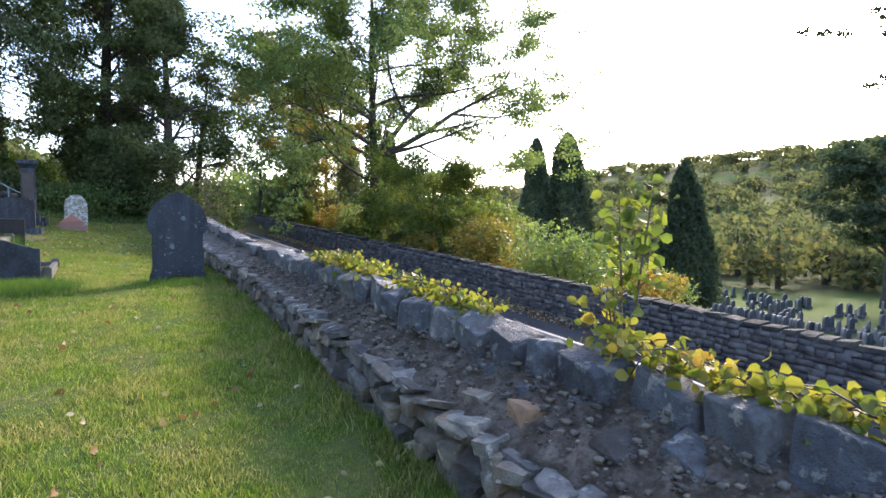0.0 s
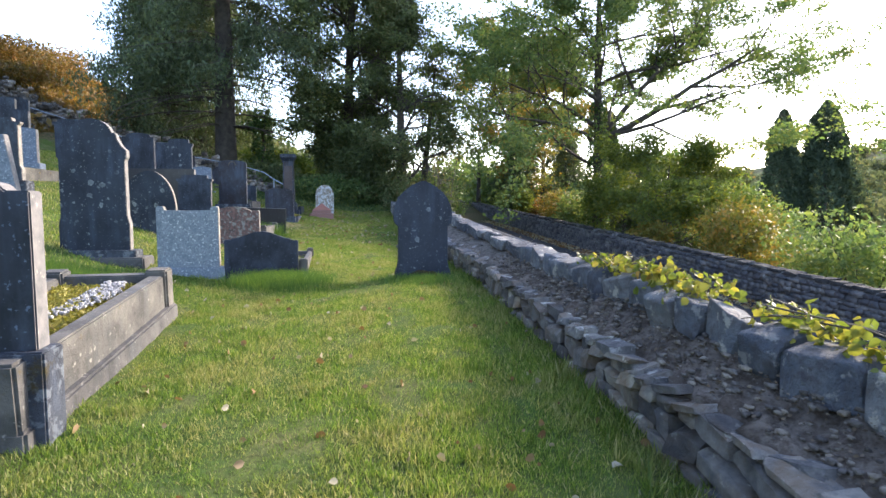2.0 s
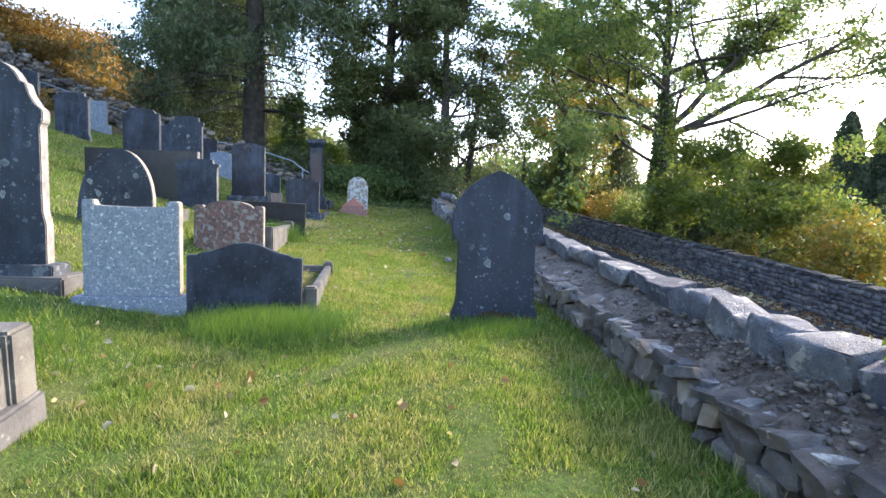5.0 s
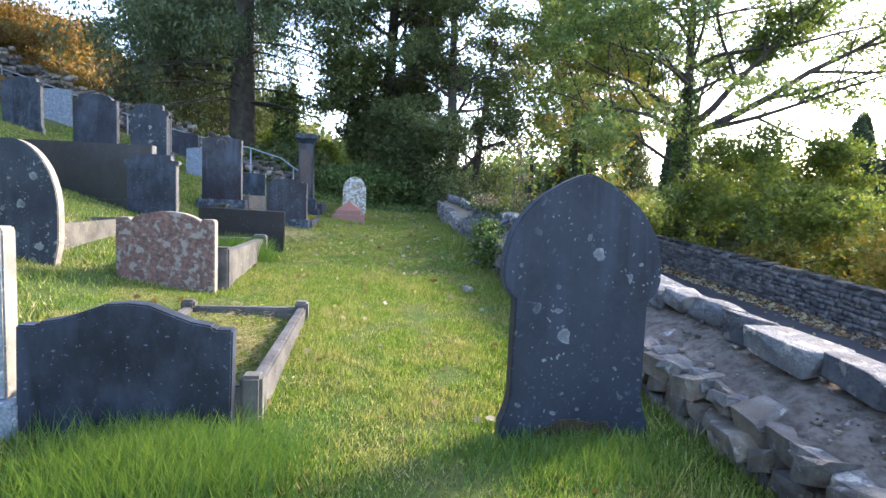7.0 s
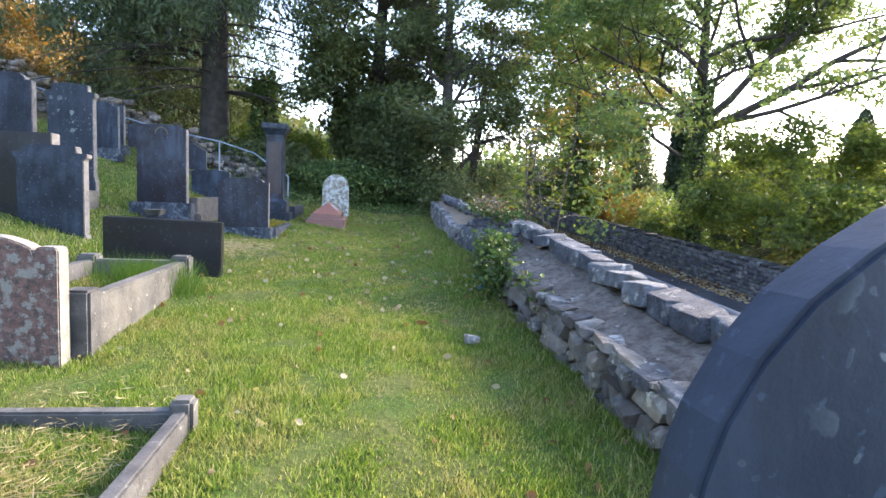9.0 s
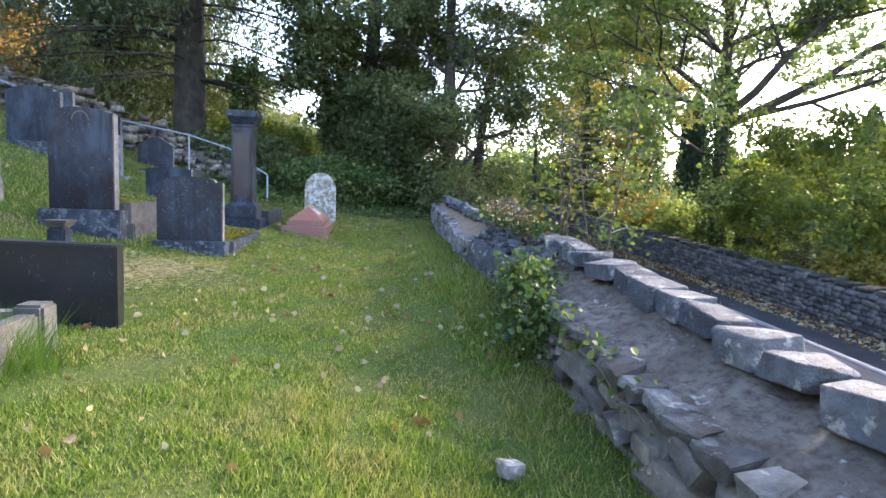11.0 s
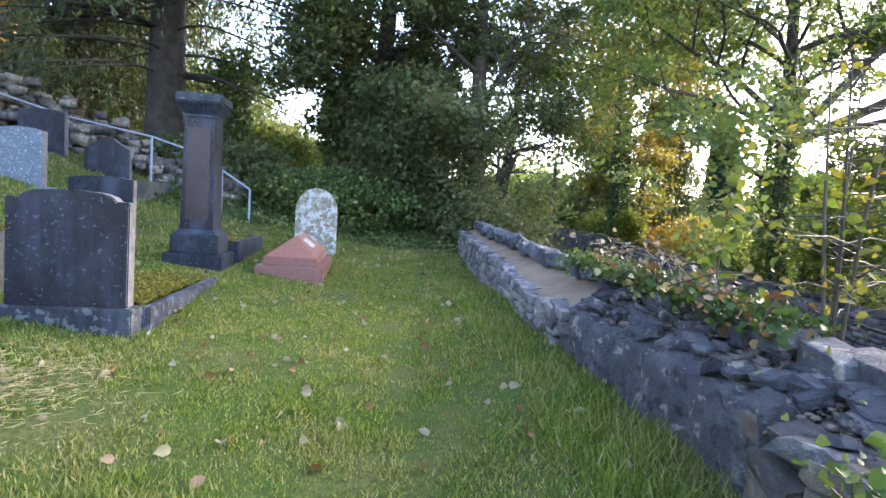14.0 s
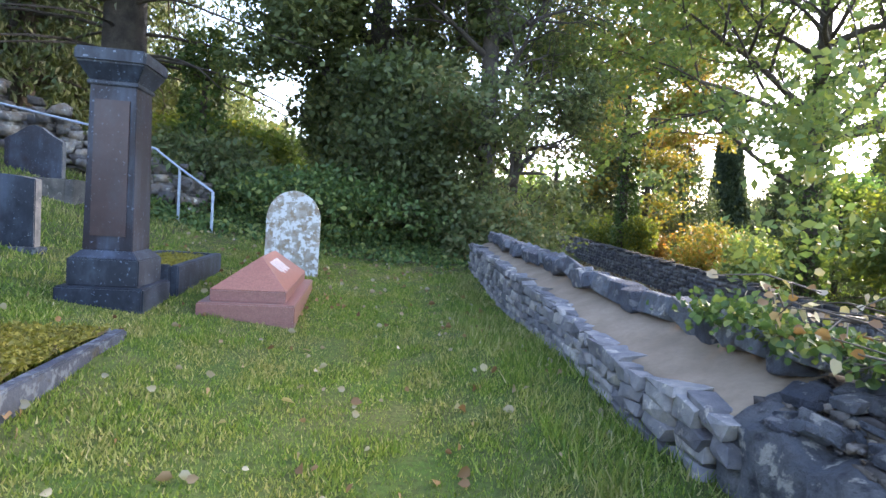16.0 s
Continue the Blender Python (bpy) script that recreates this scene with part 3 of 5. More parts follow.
def wall_core(name, y0, y1, mat, label, set_in=0.05, outer=0.2, lumps=0.02, step=0.12):
    """The body of the wall with its sloping top; the stones stand proud of it."""
    rnd = np.random.default_rng(int(y0 * 10) + 50)
    ys = np.arange(y0, y1 + 0.01, step)
    prof = []
    for y in ys:
        ex, ez, cx, cz = wall_at(y)
        zb = ground_at(1.9, y) - 0.3
        lip = min(set_in, 0.06)
        top = [(ex + lip + (cx + outer - ex - lip) * a, ez - 0.012 + (cz - 0.12 - ez) * min(1, a * 1.25)) for a in np.linspace(0, 1, 9)]
        ring = [(ex + set_in - 0.03, zb)] + [(ex + set_in - 0.015, zb + (ez - 0.05 - zb) * b) for b in (0.4, 0.8)] + top + [(cx + outer + 0.05, float(road_z(y)) - 0.1)]
        prof.append([(px + (rnd.normal(0, lumps) if 0 < i < 11 else 0), y, pz + (rnd.normal(0, lumps) if 0 < i < 12 else 0)) for i, (px, pz) in enumerate(ring)])
    n, k = len(ys), len(prof[0])
    v = [p for r in prof for p in r]
    f = [(i * k + j, i * k + j + 1, (i + 1) * k + j + 1, (i + 1) * k + j) for i in range(n - 1) for j in range(k - 1)]
    ob = raw(name, v, f, mat, None, True)
    bm = bmesh.new()
    bm.from_mesh(ob.data)
    bm.verts.ensure_lookup_table()
    for o in (0, (n - 1) * k):
        bm.faces.new([bm.verts[o + j] for j in range(k)])
    bmesh.ops.recalc_face_normals(bm, faces=bm.faces)
    bm.to_mesh(ob.data)
    bm.free()
    return tagged(ob, label, "wall", kind="structure")


def set_stone(me, parent, name, loc, size, rnd, tilt=6.0):
    ob = new(name, me)
    ob.parent = parent
    turn = Euler([radians(rnd.uniform(-tilt, tilt)) for _ in range(3)])
    ob.matrix_world = Matrix.LocRotScale(loc, turn, size)
    return ob


rnd = random.Random(11)
rubble_meshes = [stone_mesh("stone", rnd, RUBBLE) for _ in range(14)]
cope_meshes = [stone_mesh("coping_stone", rnd, COPE, 2) for _ in range(12)]
ochre_mesh = stone_mesh("stone", rnd, OCHRE, 2)
neat_meshes = [stone_mesh("stone", rnd, NEATSTONE) for _ in range(12)]
cap_meshes = [stone_mesh("edge_stone", rnd, CAPSTONE) for _ in range(10)]

wall_rubble = wall_core("wall_rubble", -4, 9.4, EARTH, "low dry-stone rubble wall with an earth-filled top", 0.12, lumps=0.024, step=0.09)
wall_mortared = wall_core("wall_mortared", 9.4, 18.2, MORTAR, "low rubble wall with a grey mortared top", 0.12, lumps=0.014)
wall_cement = wall_core("wall_cement", 18.2, 20.8, CEMENT, "cement-rendered stretch of the old churchyard wall", 0.0, 0.2, 0.03, 0.1)
wall_neat = wall_core("wall_neat", 20.8, 28.8, SAND, "rebuilt stone wall with a sandy mortar top", 0.1, 0.2, 0.006, 0.2)


def face_stones(parent, meshes, y0, y1, course, length, proud, tilt=8.0):
    """Rough courses of stones on the face towards the lawn."""
    base = 0.0
    while base < 0.75:
        y = y0 - rnd.uniform(0, length)
        h0 = course * rnd.uniform(0.8, 1.25)
        while y < y1:
            l = length * rnd.uniform(0.5, 1.9)
            ex, ez, cx, cz = wall_at(y + l / 2)
            z = ground_at(ex - 0.1, y + l / 2) - 0.05 + base
            room = ez + 0.01 - z
            if room > 0.04:
                h = min(h0, room)
                set_stone(rnd.choice(meshes), parent, "stone", (ex + 0.055 + rnd.uniform(-proud, proud), y + l / 2, z + h / 2 + rnd.uniform(-0.012, 0.012)), (0.22, l * 0.98, h * rnd.uniform(0.8, 1.15)), rnd, tilt)
            y += l
        base += h0


def edge_stones(parent, meshes, y0, y1):
    """Flat capping stones along the brink above the face."""
    y = y0
    while y < y1:
        l = rnd.uniform(0.14, 0.4)
        ex, ez, cx, cz = wall_at(y + l / 2)
        if rnd.random() < 0.82:
            h = rnd.uniform(0.06, 0.11)
            set_stone(rnd.choice(meshes), parent, "edge_stone", (ex + 0.07 + rnd.uniform(-0.035, 0.035), y + l / 2, ez - h * 0.35 + rnd.uniform(-0.02, 0.015)), (rnd.uniform(0.16, 0.26), l * 0.97, h), rnd, 9)
        y += l


face_stones(wall_rubble, rubble_meshes, 1.4, 9.4, 0.14, 0.23, 0.045, 15)
face_stones(wall_mortared, rubble_meshes, 9.5, 18.2, 0.14, 0.23, 0.045, 15)
edge_stones(wall_rubble, cap_meshes, 0.6, 9.4)
edge_stones(wall_mortared, cap_meshes, 9.4, 18.1)
face_stones(wall_neat, neat_meshes, 20.85, 28.75, 0.1, 0.17, 0.012)
edge_stones(wall_neat, neat_meshes, 20.85, 28.7)

cement_meshes = [stone_mesh("stone", rnd, CEMENT) for _ in range(8)]
for k in range(75):
    yv = rnd.uniform(17.9, 20.75)
    ex, ez, cx, cz = wall_at(yv)
    a = rnd.uniform(0.15, 0.95)
    s = rnd.uniform(0.05, 0.16)
    set_stone(rnd.choice(cement_meshes + cope_meshes[:3]), wall_cement, "stone_piece", (ex + (cx - ex) * a, yv, ez + (cz - 0.12 - ez) * min(1, a * 1.25) + 0.008), (s, s * rnd.uniform(0.7, 1.5), s * rnd.uniform(0.3, 0.6)), rnd, 25)


def coping(parent, meshes, y0, y1, lmin, lmax, hmin, hmax, wide, tilt):
    y = y0
    while y < y1:
        l = rnd.uniform(lmin, lmax)
        ex, ez, cx, cz = wall_at(y + l / 2)
        h = rnd.uniform(hmin, hmax)
        if rnd.random() > 0.02:
            set_stone(rnd.choice(meshes), parent, "coping_stone", (cx + rnd.uniform(-0.04, 0.04), y + l / 2, cz - h * 0.38), (wide * rnd.uniform(0.75, 1.2), l * rnd.uniform(0.84, 1.02), h), rnd, tilt)
        y += l


coping(wall_rubble, cope_meshes, -3.8, 9.3, 0.26, 0.52, 0.26, 0.38, 0.3, 14)
coping(wall_mortared, cope_meshes, 9.4, 18.2, 0.3, 0.56, 0.15, 0.23, 0.28, 8)
coping(wall_cement, cope_meshes, 18.2, 20.8, 0.22, 0.45, 0.1, 0.15, 0.28, 14)
coping(wall_neat, cope_meshes, 20.9, 28.7, 0.2, 0.36, 0.15, 0.22, 0.22, 18)
for yy, xx, s, me in ((2.55, 2.2, 0.2, ochre_mesh), (2.75, 2.38, 0.17, cope_meshes[1]), (2.3, 2.5, 0.2, cope_meshes[2]), (2.9, 2.1, 0.16, rubble_meshes[3]), (1.9, 2.25, 0.22, rubble_meshes[5]), (3.2, 2.42, 0.2, cope_meshes[3]), (2.05, 2.55, 0.18, rubble_meshes[1]), (1.6, 2.4, 0.24, cope_meshes[5])):
    ex, ez, cx, cz = wall_at(yy)
    set_stone(me, wall_rubble, "loose_stone", (xx, yy, ez + 0.02 + (cz - ez) * 0.45 * (xx - ex)), (s, s * 1.1, s * 0.7), rnd, 20)

rr = np.random.default_rng(19)
CUBE = np.array([[-1, -1, -1], [1, -1, -1], [1, 1, -1], [-1, 1, -1], [-1, -1, 1], [1, -1, 1], [1, 1, 1], [-1, 1, 1]], float) / 2
CFACE = [(0, 3, 2, 1), (4, 5, 6, 7), (0, 1, 5, 4), (1, 2, 6, 5), (2, 3, 7, 6), (3, 0, 4, 7)]
for owner, count, ya, yb, big in ((wall_rubble, 2200, 0.6, 9.4, 0.032), (wall_mortared, 140, 9.4, 12.5, 0.03), (wall_cement, 700, 17.6, 20.8, 0.06)):
    bv, bf = [], []
    for k in range(count):
        yv, a = rr.uniform(ya, yb), rr.uniform(0.1, 0.95)
        ex, ez, cx, cz = wall_at(yv)
        s = 0.008 + big * rr.random() ** 3
        c = (CUBE + rr.uniform(-0.22, 0.22, CUBE.shape)) * [s, s * rr.uniform(0.7, 1.6), s * 0.6]
        m = len(bv)
        bv += list(c + [ex + 0.06 + (cx - ex) * a, yv, ez - 0.006 + (cz - 0.12 - ez) * min(1, a * 1.25)])
        bf += [tuple(m + i for i in q) for q in CFACE]
    tagged(raw("rubble_crumbs", bv, bf, CRUMB, owner), kind="stuff")

# ---- the wall across the road ----
road_wall_x = 13.25


def road_wall_top(y):
    return -1.45 + 0.060 * y


ys = np.arange(-20, 62, 1.0)
v, f = [], []
for yv in ys:
    zt, zb = road_wall_top(yv) - 0.06, float(road_z(yv)) - 0.6
    v += [(road_wall_x + 0.04, yv, zb), (road_wall_x + 0.04, yv, zt), (road_wall_x + 0.4, yv, zt), (road_wall_x + 0.4, yv, zb - 2)]
f = [(4 * i + j, 4 * i + j + 1, 4 * i + j + 5, 4 * i + j + 4) for i in range(len(ys) - 1) for j in range(3)]
wall_road = tagged(raw("wall_road", v, f, ROADSTONE), "grey rubble roadside wall with low rough coping", "wall", kind="structure")
bv, bf = [], []
rr = np.random.default_rng(5)
base = -0.1
while base < 1.12:
    h0 = rr.uniform(0.11, 0.19)
    y = -16.0 - rr.uniform(0, 0.4)
    while y < 60:
        step = rr.uniform(0.14, 0.4)
        z = float(road_z(y)) + base + rr.normal(0, 0.012)
        h = h0 * rr.uniform(0.85, 1.1)
        if z + h < road_wall_top(y) - 0.02:
            n = len(bv)
            c = CUBE + rr.uniform(-0.15, 0.15, CUBE.shape)
            bv += list(c * [0.16, step * 0.98, h * 0.97] + [road_wall_x + rr.uniform(0.0, 0.03), y + step / 2, z + h / 2])
            bf += [tuple(n + i for i in q) for q in CFACE]
        y += step
    base += h0
tagged(raw("masonry", bv, bf, ROADSTONE, wall_road), kind="stuff")
road_cope = [stone_mesh("coping_stone", rnd, ROADCOPE) for _ in range(8)]
y = -16.0
while y < 58:
    l = rnd.uniform(0.3, 0.65)
    set_stone(rnd.choice(road_cope), wall_road, "coping_stone", (road_wall_x + 0.2, y + l / 2, road_wall_top(y) - 0.04), (0.46, l * 0.99, rnd.uniform(0.11, 0.15)), rnd, 3)
    y += l


# ---- gravestones ----
def arc(n, a0, a1, cx, cz, rx, rz):
    return [(cx + rx * math.cos(a0 + (a1 - a0) * i / n), cz + rz * math.sin(a0 + (a1 - a0) * i / n)) for i in range(n + 1)]


def right_side(shape):
    """The right half of a headstone's outline, x as a part of the half width, z as a part of the height."""
    q = math.pi / 2
    if shape == "gothic":
        return [(0.96, 0), (0.95, 0.035), (0.885, 0.085), (0.845, 0.15), (0.84, 0.515), (0.9, 0.53), (0.965, 0.555), (1, 0.6), (0.995, 0.66), (0.965, 0.715), (0.91, 0.768), (0.81, 0.825), (0.665, 0.88), (0.48, 0.926), (0.28, 0.965), (0.11, 0.989), (0, 1)]
    if shape == "ogee":
        return [(1, 0), (1, 0.2), (0.94, 0.27), (0.93, 0.69), (0.99, 0.71), (0.99, 0.765), (0.87, 0.79), (0.75, 0.84), (0.69, 0.89), (0.63, 0.9)] + arc(7, 0.25, q, 0, 0.86, 0.62, 0.14)
    if shape == "round":
        return [(1, 0), (1, 0.62)] + arc(9, 0.08, q, 0, 0.62, 1, 0.38)
    if shape == "oval":
        return [(0.88, 0), (1, 0.28), (0.97, 0.5)] + arc(9, 0.3, q, 0, 0.42, 0.98, 0.58)
    if shape == "arch":
        return [(1, 0), (1, 0.95)] + arc(6, 0.5, q, 0, 0.9, 1.05, 0.1)[1:]
    if shape == "shoulder":
        return [(1, 0), (1, 0.92), (0.78, 0.92), (0.74, 0.955)] + arc(5, 0.9, q, 0, 0.93, 0.9, 0.07)
    if shape == "posts":
        return [(1, 0), (1, 0.985), (0.97, 1.0), (0.76, 1.0), (0.74, 0.94), (0, 0.93)]
    if shape == "redposts":
        return [(1, 0), (1, 0.9), (0.96, 0.92), (0.74, 0.92), (0.7, 0.86)] + arc(6, 0.55, q, 0, 0.8, 0.8, 0.2)
    if shape == "scroll":
        return [(1, 0), (1, 0.8), (0.82, 0.8), (0.8, 0.83), (0.6, 0.86), (0.4, 0.92), (0.2, 0.985), (0, 1)]
    if shape == "peak":
        return [(1, 0), (1, 0.72), (0.6, 0.83), (0.25, 0.96), (0, 1)]
    if shape == "cap":
        return [(0.97, 0), (0.97, 0.2), (0.9, 0.26), (0.9, 0.93), (1.0, 0.95), (1.0, 0.985), (0.72, 0.99), (0.7, 1.05), (0, 1.06)]
    return [(1, 0), (1, 1.0), (0, 1.0)]


def headstone(shape, x0, x1, z0, z1, y, thick, mat, label, plinth=0.0, over=0.08, lean=0.0, side=0.0, name="headstone", edge=True, sink=0.15, face=None):
    """A slab on its plinth; y is the side towards the path's start."""
    xc, half, h = (x0 + x1) / 2, (x1 - x0) / 2, z1 - z0
    g = min(ground_at(xc, y), z0 - plinth)
    thing = empty(name, xc, y, g, label, "gravestone", "gravestones of the churchyard")
    r = right_side(shape)
    pts = [(a * half, z0 - g + b * h) for a, b in r]
    pts += [(-a, b) for a, b in reversed(pts) if abs(a) > 1e-6]
    if not plinth:
        pts = [(a, b - (sink + z0 - g) if abs(b - (z0 - g)) < 1e-6 else b) for a, b in pts]
    bm = outline_bm(pts, 0, thick, 0.009)
    bmesh.ops.transform(bm, matrix=Matrix.Translation((0, 0, z0 - g)) @ Euler((radians(-lean), radians(side), 0)).to_matrix().to_4x4() @ Matrix.Translation((0, 0, g - z0)), verts=bm.verts)
    slab = part("slab", bm, mat, thing)
    # sides and top get the pale tone that stands for sun on them
    if edge:
        slab.data.materials.append(SUNLIT_EDGE)
        for p in slab.data.polygons:
            if abs(p.normal.y) < 0.75:
                p.material_index = 1
    if plinth:
        part("plinth", box_bm(-half - over, half + over, -over, thick + over, -0.15, z0 - g + 0.004, 0.012), PLINTH if mat in (SLATE, SLATE_BROWN, SLATE_SPOT) else mat, thing)
    return thing


hs = headstone("gothic", 0.755, 1.70, 0.38, 1.89, 10.55, 0.11, SLATE_SPOT, "dark slate pointed headstone spotted with pale lichen", lean=1.0, side=0.5, edge=False)
grey_stone = headstone("posts", -2.74, -1.87, 0.56, 1.48, 10.65, 0.12, GREY, "pale grey speckled granite headstone with corner posts", 0.13, 0.08)
scroll = headstone("scroll", -1.80, -0.72, 0.44, 1.10, 10.6, 0.1, SLATE, "low dark slate headstone with a gently curved top", side=1.0, edge=False)
big = headstone("ogee", -4.14, -3.18, 0.82, 2.77, 10.9, 0.14, SLATE_SPOT, "tall dark slate headstone with an ogee-shouldered round top", 0.3, 0.1, 0.0)
part("foundation_block", box_bm(-0.3, 0.72, -0.2, 0.3, -0.25, 0.2, 0.02), KERB, big, "rough pale concrete block")
front = headstone("shoulder", -3.1, -1.9, 0.62, 1.66, 5.45, 0.15, SLATE, "dark slate headstone on a stone kerb", 0.14, 0.05)
leanst = headstone("flat", -5.2, -4.36, 0.98, 2.42, 10.5, 0.13, GREY, "grey leaning gravestone with an edge coloured pale as if sunlit", 0.0, 0.06, -2.0, -8.0)
oval = headstone("oval", -4.45, -3.36, 0.68, 2.2, 14.0, 0.13, SLATE_SPOT, "oval-topped dark slate headstone", 0.0, lean=2.0, side=3.0)
red = headstone("redposts", -2.73, -1.70, 0.52, 1.47, 13.95, 0.14, RED, "rough reddish granite headstone with pale lichen")
two = headstone("cap", -4.4, -3.46, 0.75, 2.25, 18.2, 0.16, SLATE, "dark slate headstone with a moulded cap", 0.16, 0.12)
upst = headstone("cap", -5.44, -4.59, 1.45, 3.5, 21.0, 0.15, SLATE_SPOT, "tall dark slate headstone with a small square top", 0.2, 0.12)
dark = headstone("flat", -6.32, -3.95, 1.5, 2.5, 18.3, 0.22, SLATE_POLISH, "long polished black granite headstone", 0.2, 0.06, edge=True)
slate = headstone("flat", -2.82, -1.45, 0.62, 1.43, 17.15, 0.14, SLATE_POLISH, "plain polished black gravestone set in turf", 0.0, lean=-3.0, side=1.5, edge=False)
tall2 = headstone("shoulder", -6.80, -5.86, 2.15, 3.83, 21.4, 0.16, SLATE, "dark slate headstone with streaked shoulders", 0.3, 0.1)
flatst = headstone("cap", -10.0, -8.92, 2.9, 4.5, 24.2, 0.16, SLATE, "grey slate headstone with a flat moulded cap", 0.25, 0.1)
gold = headstone("arch", -3.78, -2.93, 1.54, 2.95, 20.7, 0.16, SLATE_BROWN, "dark granite headstone with a worn gilt emblem", 0.3, 0.1)
near_st = headstone("shoulder", -2.37, -1.47, 1.14, 2.06, 20.68, 0.13, SLATE_BROWN, "dark slate headstone with a lichened plinth", 0.3, 0.05)
pair = headstone("arch", -4.2, -3.25, 1.5, 2.32, 25.3, 0.14, SLATE, "pair of dark streaked slate headstones", 0.15, 0.05)
peak = headstone("peak", -5.9, -4.95, 2.35, 3.32, 29.4, 0.14, SLATE_BROWN, "brown-black headstone with a shallow peaked top", 0.2, 0.05)
light = headstone("arch", -5.9, -5.15, 2.1, 3.1, 26.4, 0.16, GREY, "pale grey granite headstone", 0.3, 0.12)
arch18 = headstone("arch", -7.6, -6.6, 2.85, 3.9, 30.0, 0.14, SLATE_BROWN, "dark headstone with a low arched top", 0.2, 0.06)
round_st = headstone("round", -0.97, -0.19, 1.26, 2.40, 26.85, 0.12, PALE, "round-topped pale limestone headstone crusted with lichen", edge=False, lean=1.0)
# further rows up the slope
for shape, x, y0_, w, h, mt, lb in (
        ("cap", -6.55, 14.0, 0.95, 1.15, SLATE, "dark slate headstone with a flat moulded cap"),
        ("arch", -7.9, 17.7, 0.75, 0.9, GREY, "grey granite headstone with a low arched top"),
        ("cap", -13.6, 26.4, 0.95, 1.15, SLATE_BROWN, "dark brown headstone with a flat moulded cap"),
        ("shoulder", -13.5, 28.7, 1.3, 1.1, SLATE, "wide dark slate headstone with stepped shoulders"),
        ("flat", -10.6, 28.2, 0.85, 0.9, GREY, "plain blue-grey granite headstone"),
        ("shoulder", -7.0, 26.4, 1.15, 1.25, SLATE, "dark slate headstone with streaked shoulders"),
        ("flat", -7.15, 27.95, 0.5, 1.2, SLATE, "narrow dark slate headstone"),
        ("arch", -9.5, 20.5, 1.0, 1.1, SLATE, "dark slate headstone with a low arched top"),
        ("shoulder", -8.6, 12.5, 1.0, 1.2, SLATE_SPOT, "dark slate headstone with stepped shoulders"),
        ("flat", -11.0, 21.8, 0.9, 1.1, SLATE, "plain dark slate headstone"),
        ("arch", -11.8, 24.5, 1.0, 1.2, SLATE, "dark slate headstone with a low arched top")):
    gz = ground_at(x, y0_)
    headstone(shape, x - w / 2, x + w / 2, gz + 0.2, gz + 0.2 + h, y0_, 0.14, mt, lb, 0.18, 0.09)

# gilt emblem
bm = bmesh.new()
for a in range(10):
    w0, w1 = math.pi * a / 10, math.pi * (a + 1) / 10
    q = [bm.verts.new((r * math.cos(w), -0.004, 1.23 + r * 1.15 * math.sin(w))) for r, w in ((0.1, w0), (0.115, w0), (0.115, w1), (0.1, w1))]
    bm.faces.new(q)
ob = part("emblem", bm, GILT, gold.children[0], "worn gilt arch emblem")
ob.location.z = 1.54 - gold.location.z


def frustum(x0, x1, y0, y1, z0, z1, inset, bevel=0.006):
    bm = bmesh.new()
    lo = [bm.verts.new(c) for c in ((x0, y0, z0), (x1, y0, z0), (x1, y1, z0), (x0, y1, z0))]
    hi = [bm.verts.new(c) for c in ((x0 + inset, y0 + inset, z1), (x1 - inset, y0 + inset, z1), (x1 - inset, y1 - inset, z1), (x0 + inset, y1 - inset, z1))]
    bm.faces.new(lo[::-1])
    bm.faces.new(hi)
    for i in range(4):
        bm.faces.new((lo[i], lo[(i + 1) % 4], hi[(i + 1) % 4], hi[i]))
    bmesh.ops.recalc_face_normals(bm, faces=bm.faces)
    if bevel:
        bmesh.ops.bevel(bm, geom=bm.edges[:], offset=bevel, segments=2, affect="EDGES", clamp_overlap=True)
    return bm


# pillar monument
pil = empty("pillar_monument", -1.87, 24.02, ground_at(-1.85, 23.8), "tall dark slate pillar monument with a moulded cap", "monument")
pz = ground_at(-1.85, 23.8)
part("plinth", box_bm(-0.37, 0.37, -0.37, 0.37, -0.15, 1.33 - pz, 0.015), SLATE, pil)
part("base", box_bm(-0.3, 0.3, -0.3, 0.3, 1.33 - pz, 1.58 - pz, 0.012), SLATE, pil)
part("base_moulding", frustum(-0.285, 0.285, -0.285, 0.285, 1.58 - pz, 1.65 - pz, 0.07), SLATE, pil)
part("shaft", frustum(-0.213, 0.213, -0.213, 0.213, 1.65 - pz, 3.17 - pz, 0.02), SLATE_BROWN, pil)
part("front_panel", frustum(-0.15, 0.15, -0.22, -0.19, 1.78 - pz, 3.0 - pz, 0.004, 0), PANEL, pil, "reddish-brown polished panel")
part("necking", box_bm(-0.215, 0.215, -0.215, 0.215, 3.13 - pz, 3.17 - pz, 0.008), SLATE, pil)
bm = frustum(-0.2, 0.2, -0.2, 0.2, 0, 0.14, -0.08)
bmesh.ops.translate(bm, vec=(0, 0, 3.17 - pz), verts=bm.verts)
part("cap_moulding", bm, SLATE, pil)
part("cap", box_bm(-0.295, 0.295, -0.295, 0.295, 3.31 - pz, 3.44 - pz, 0.02), SLATE, pil)

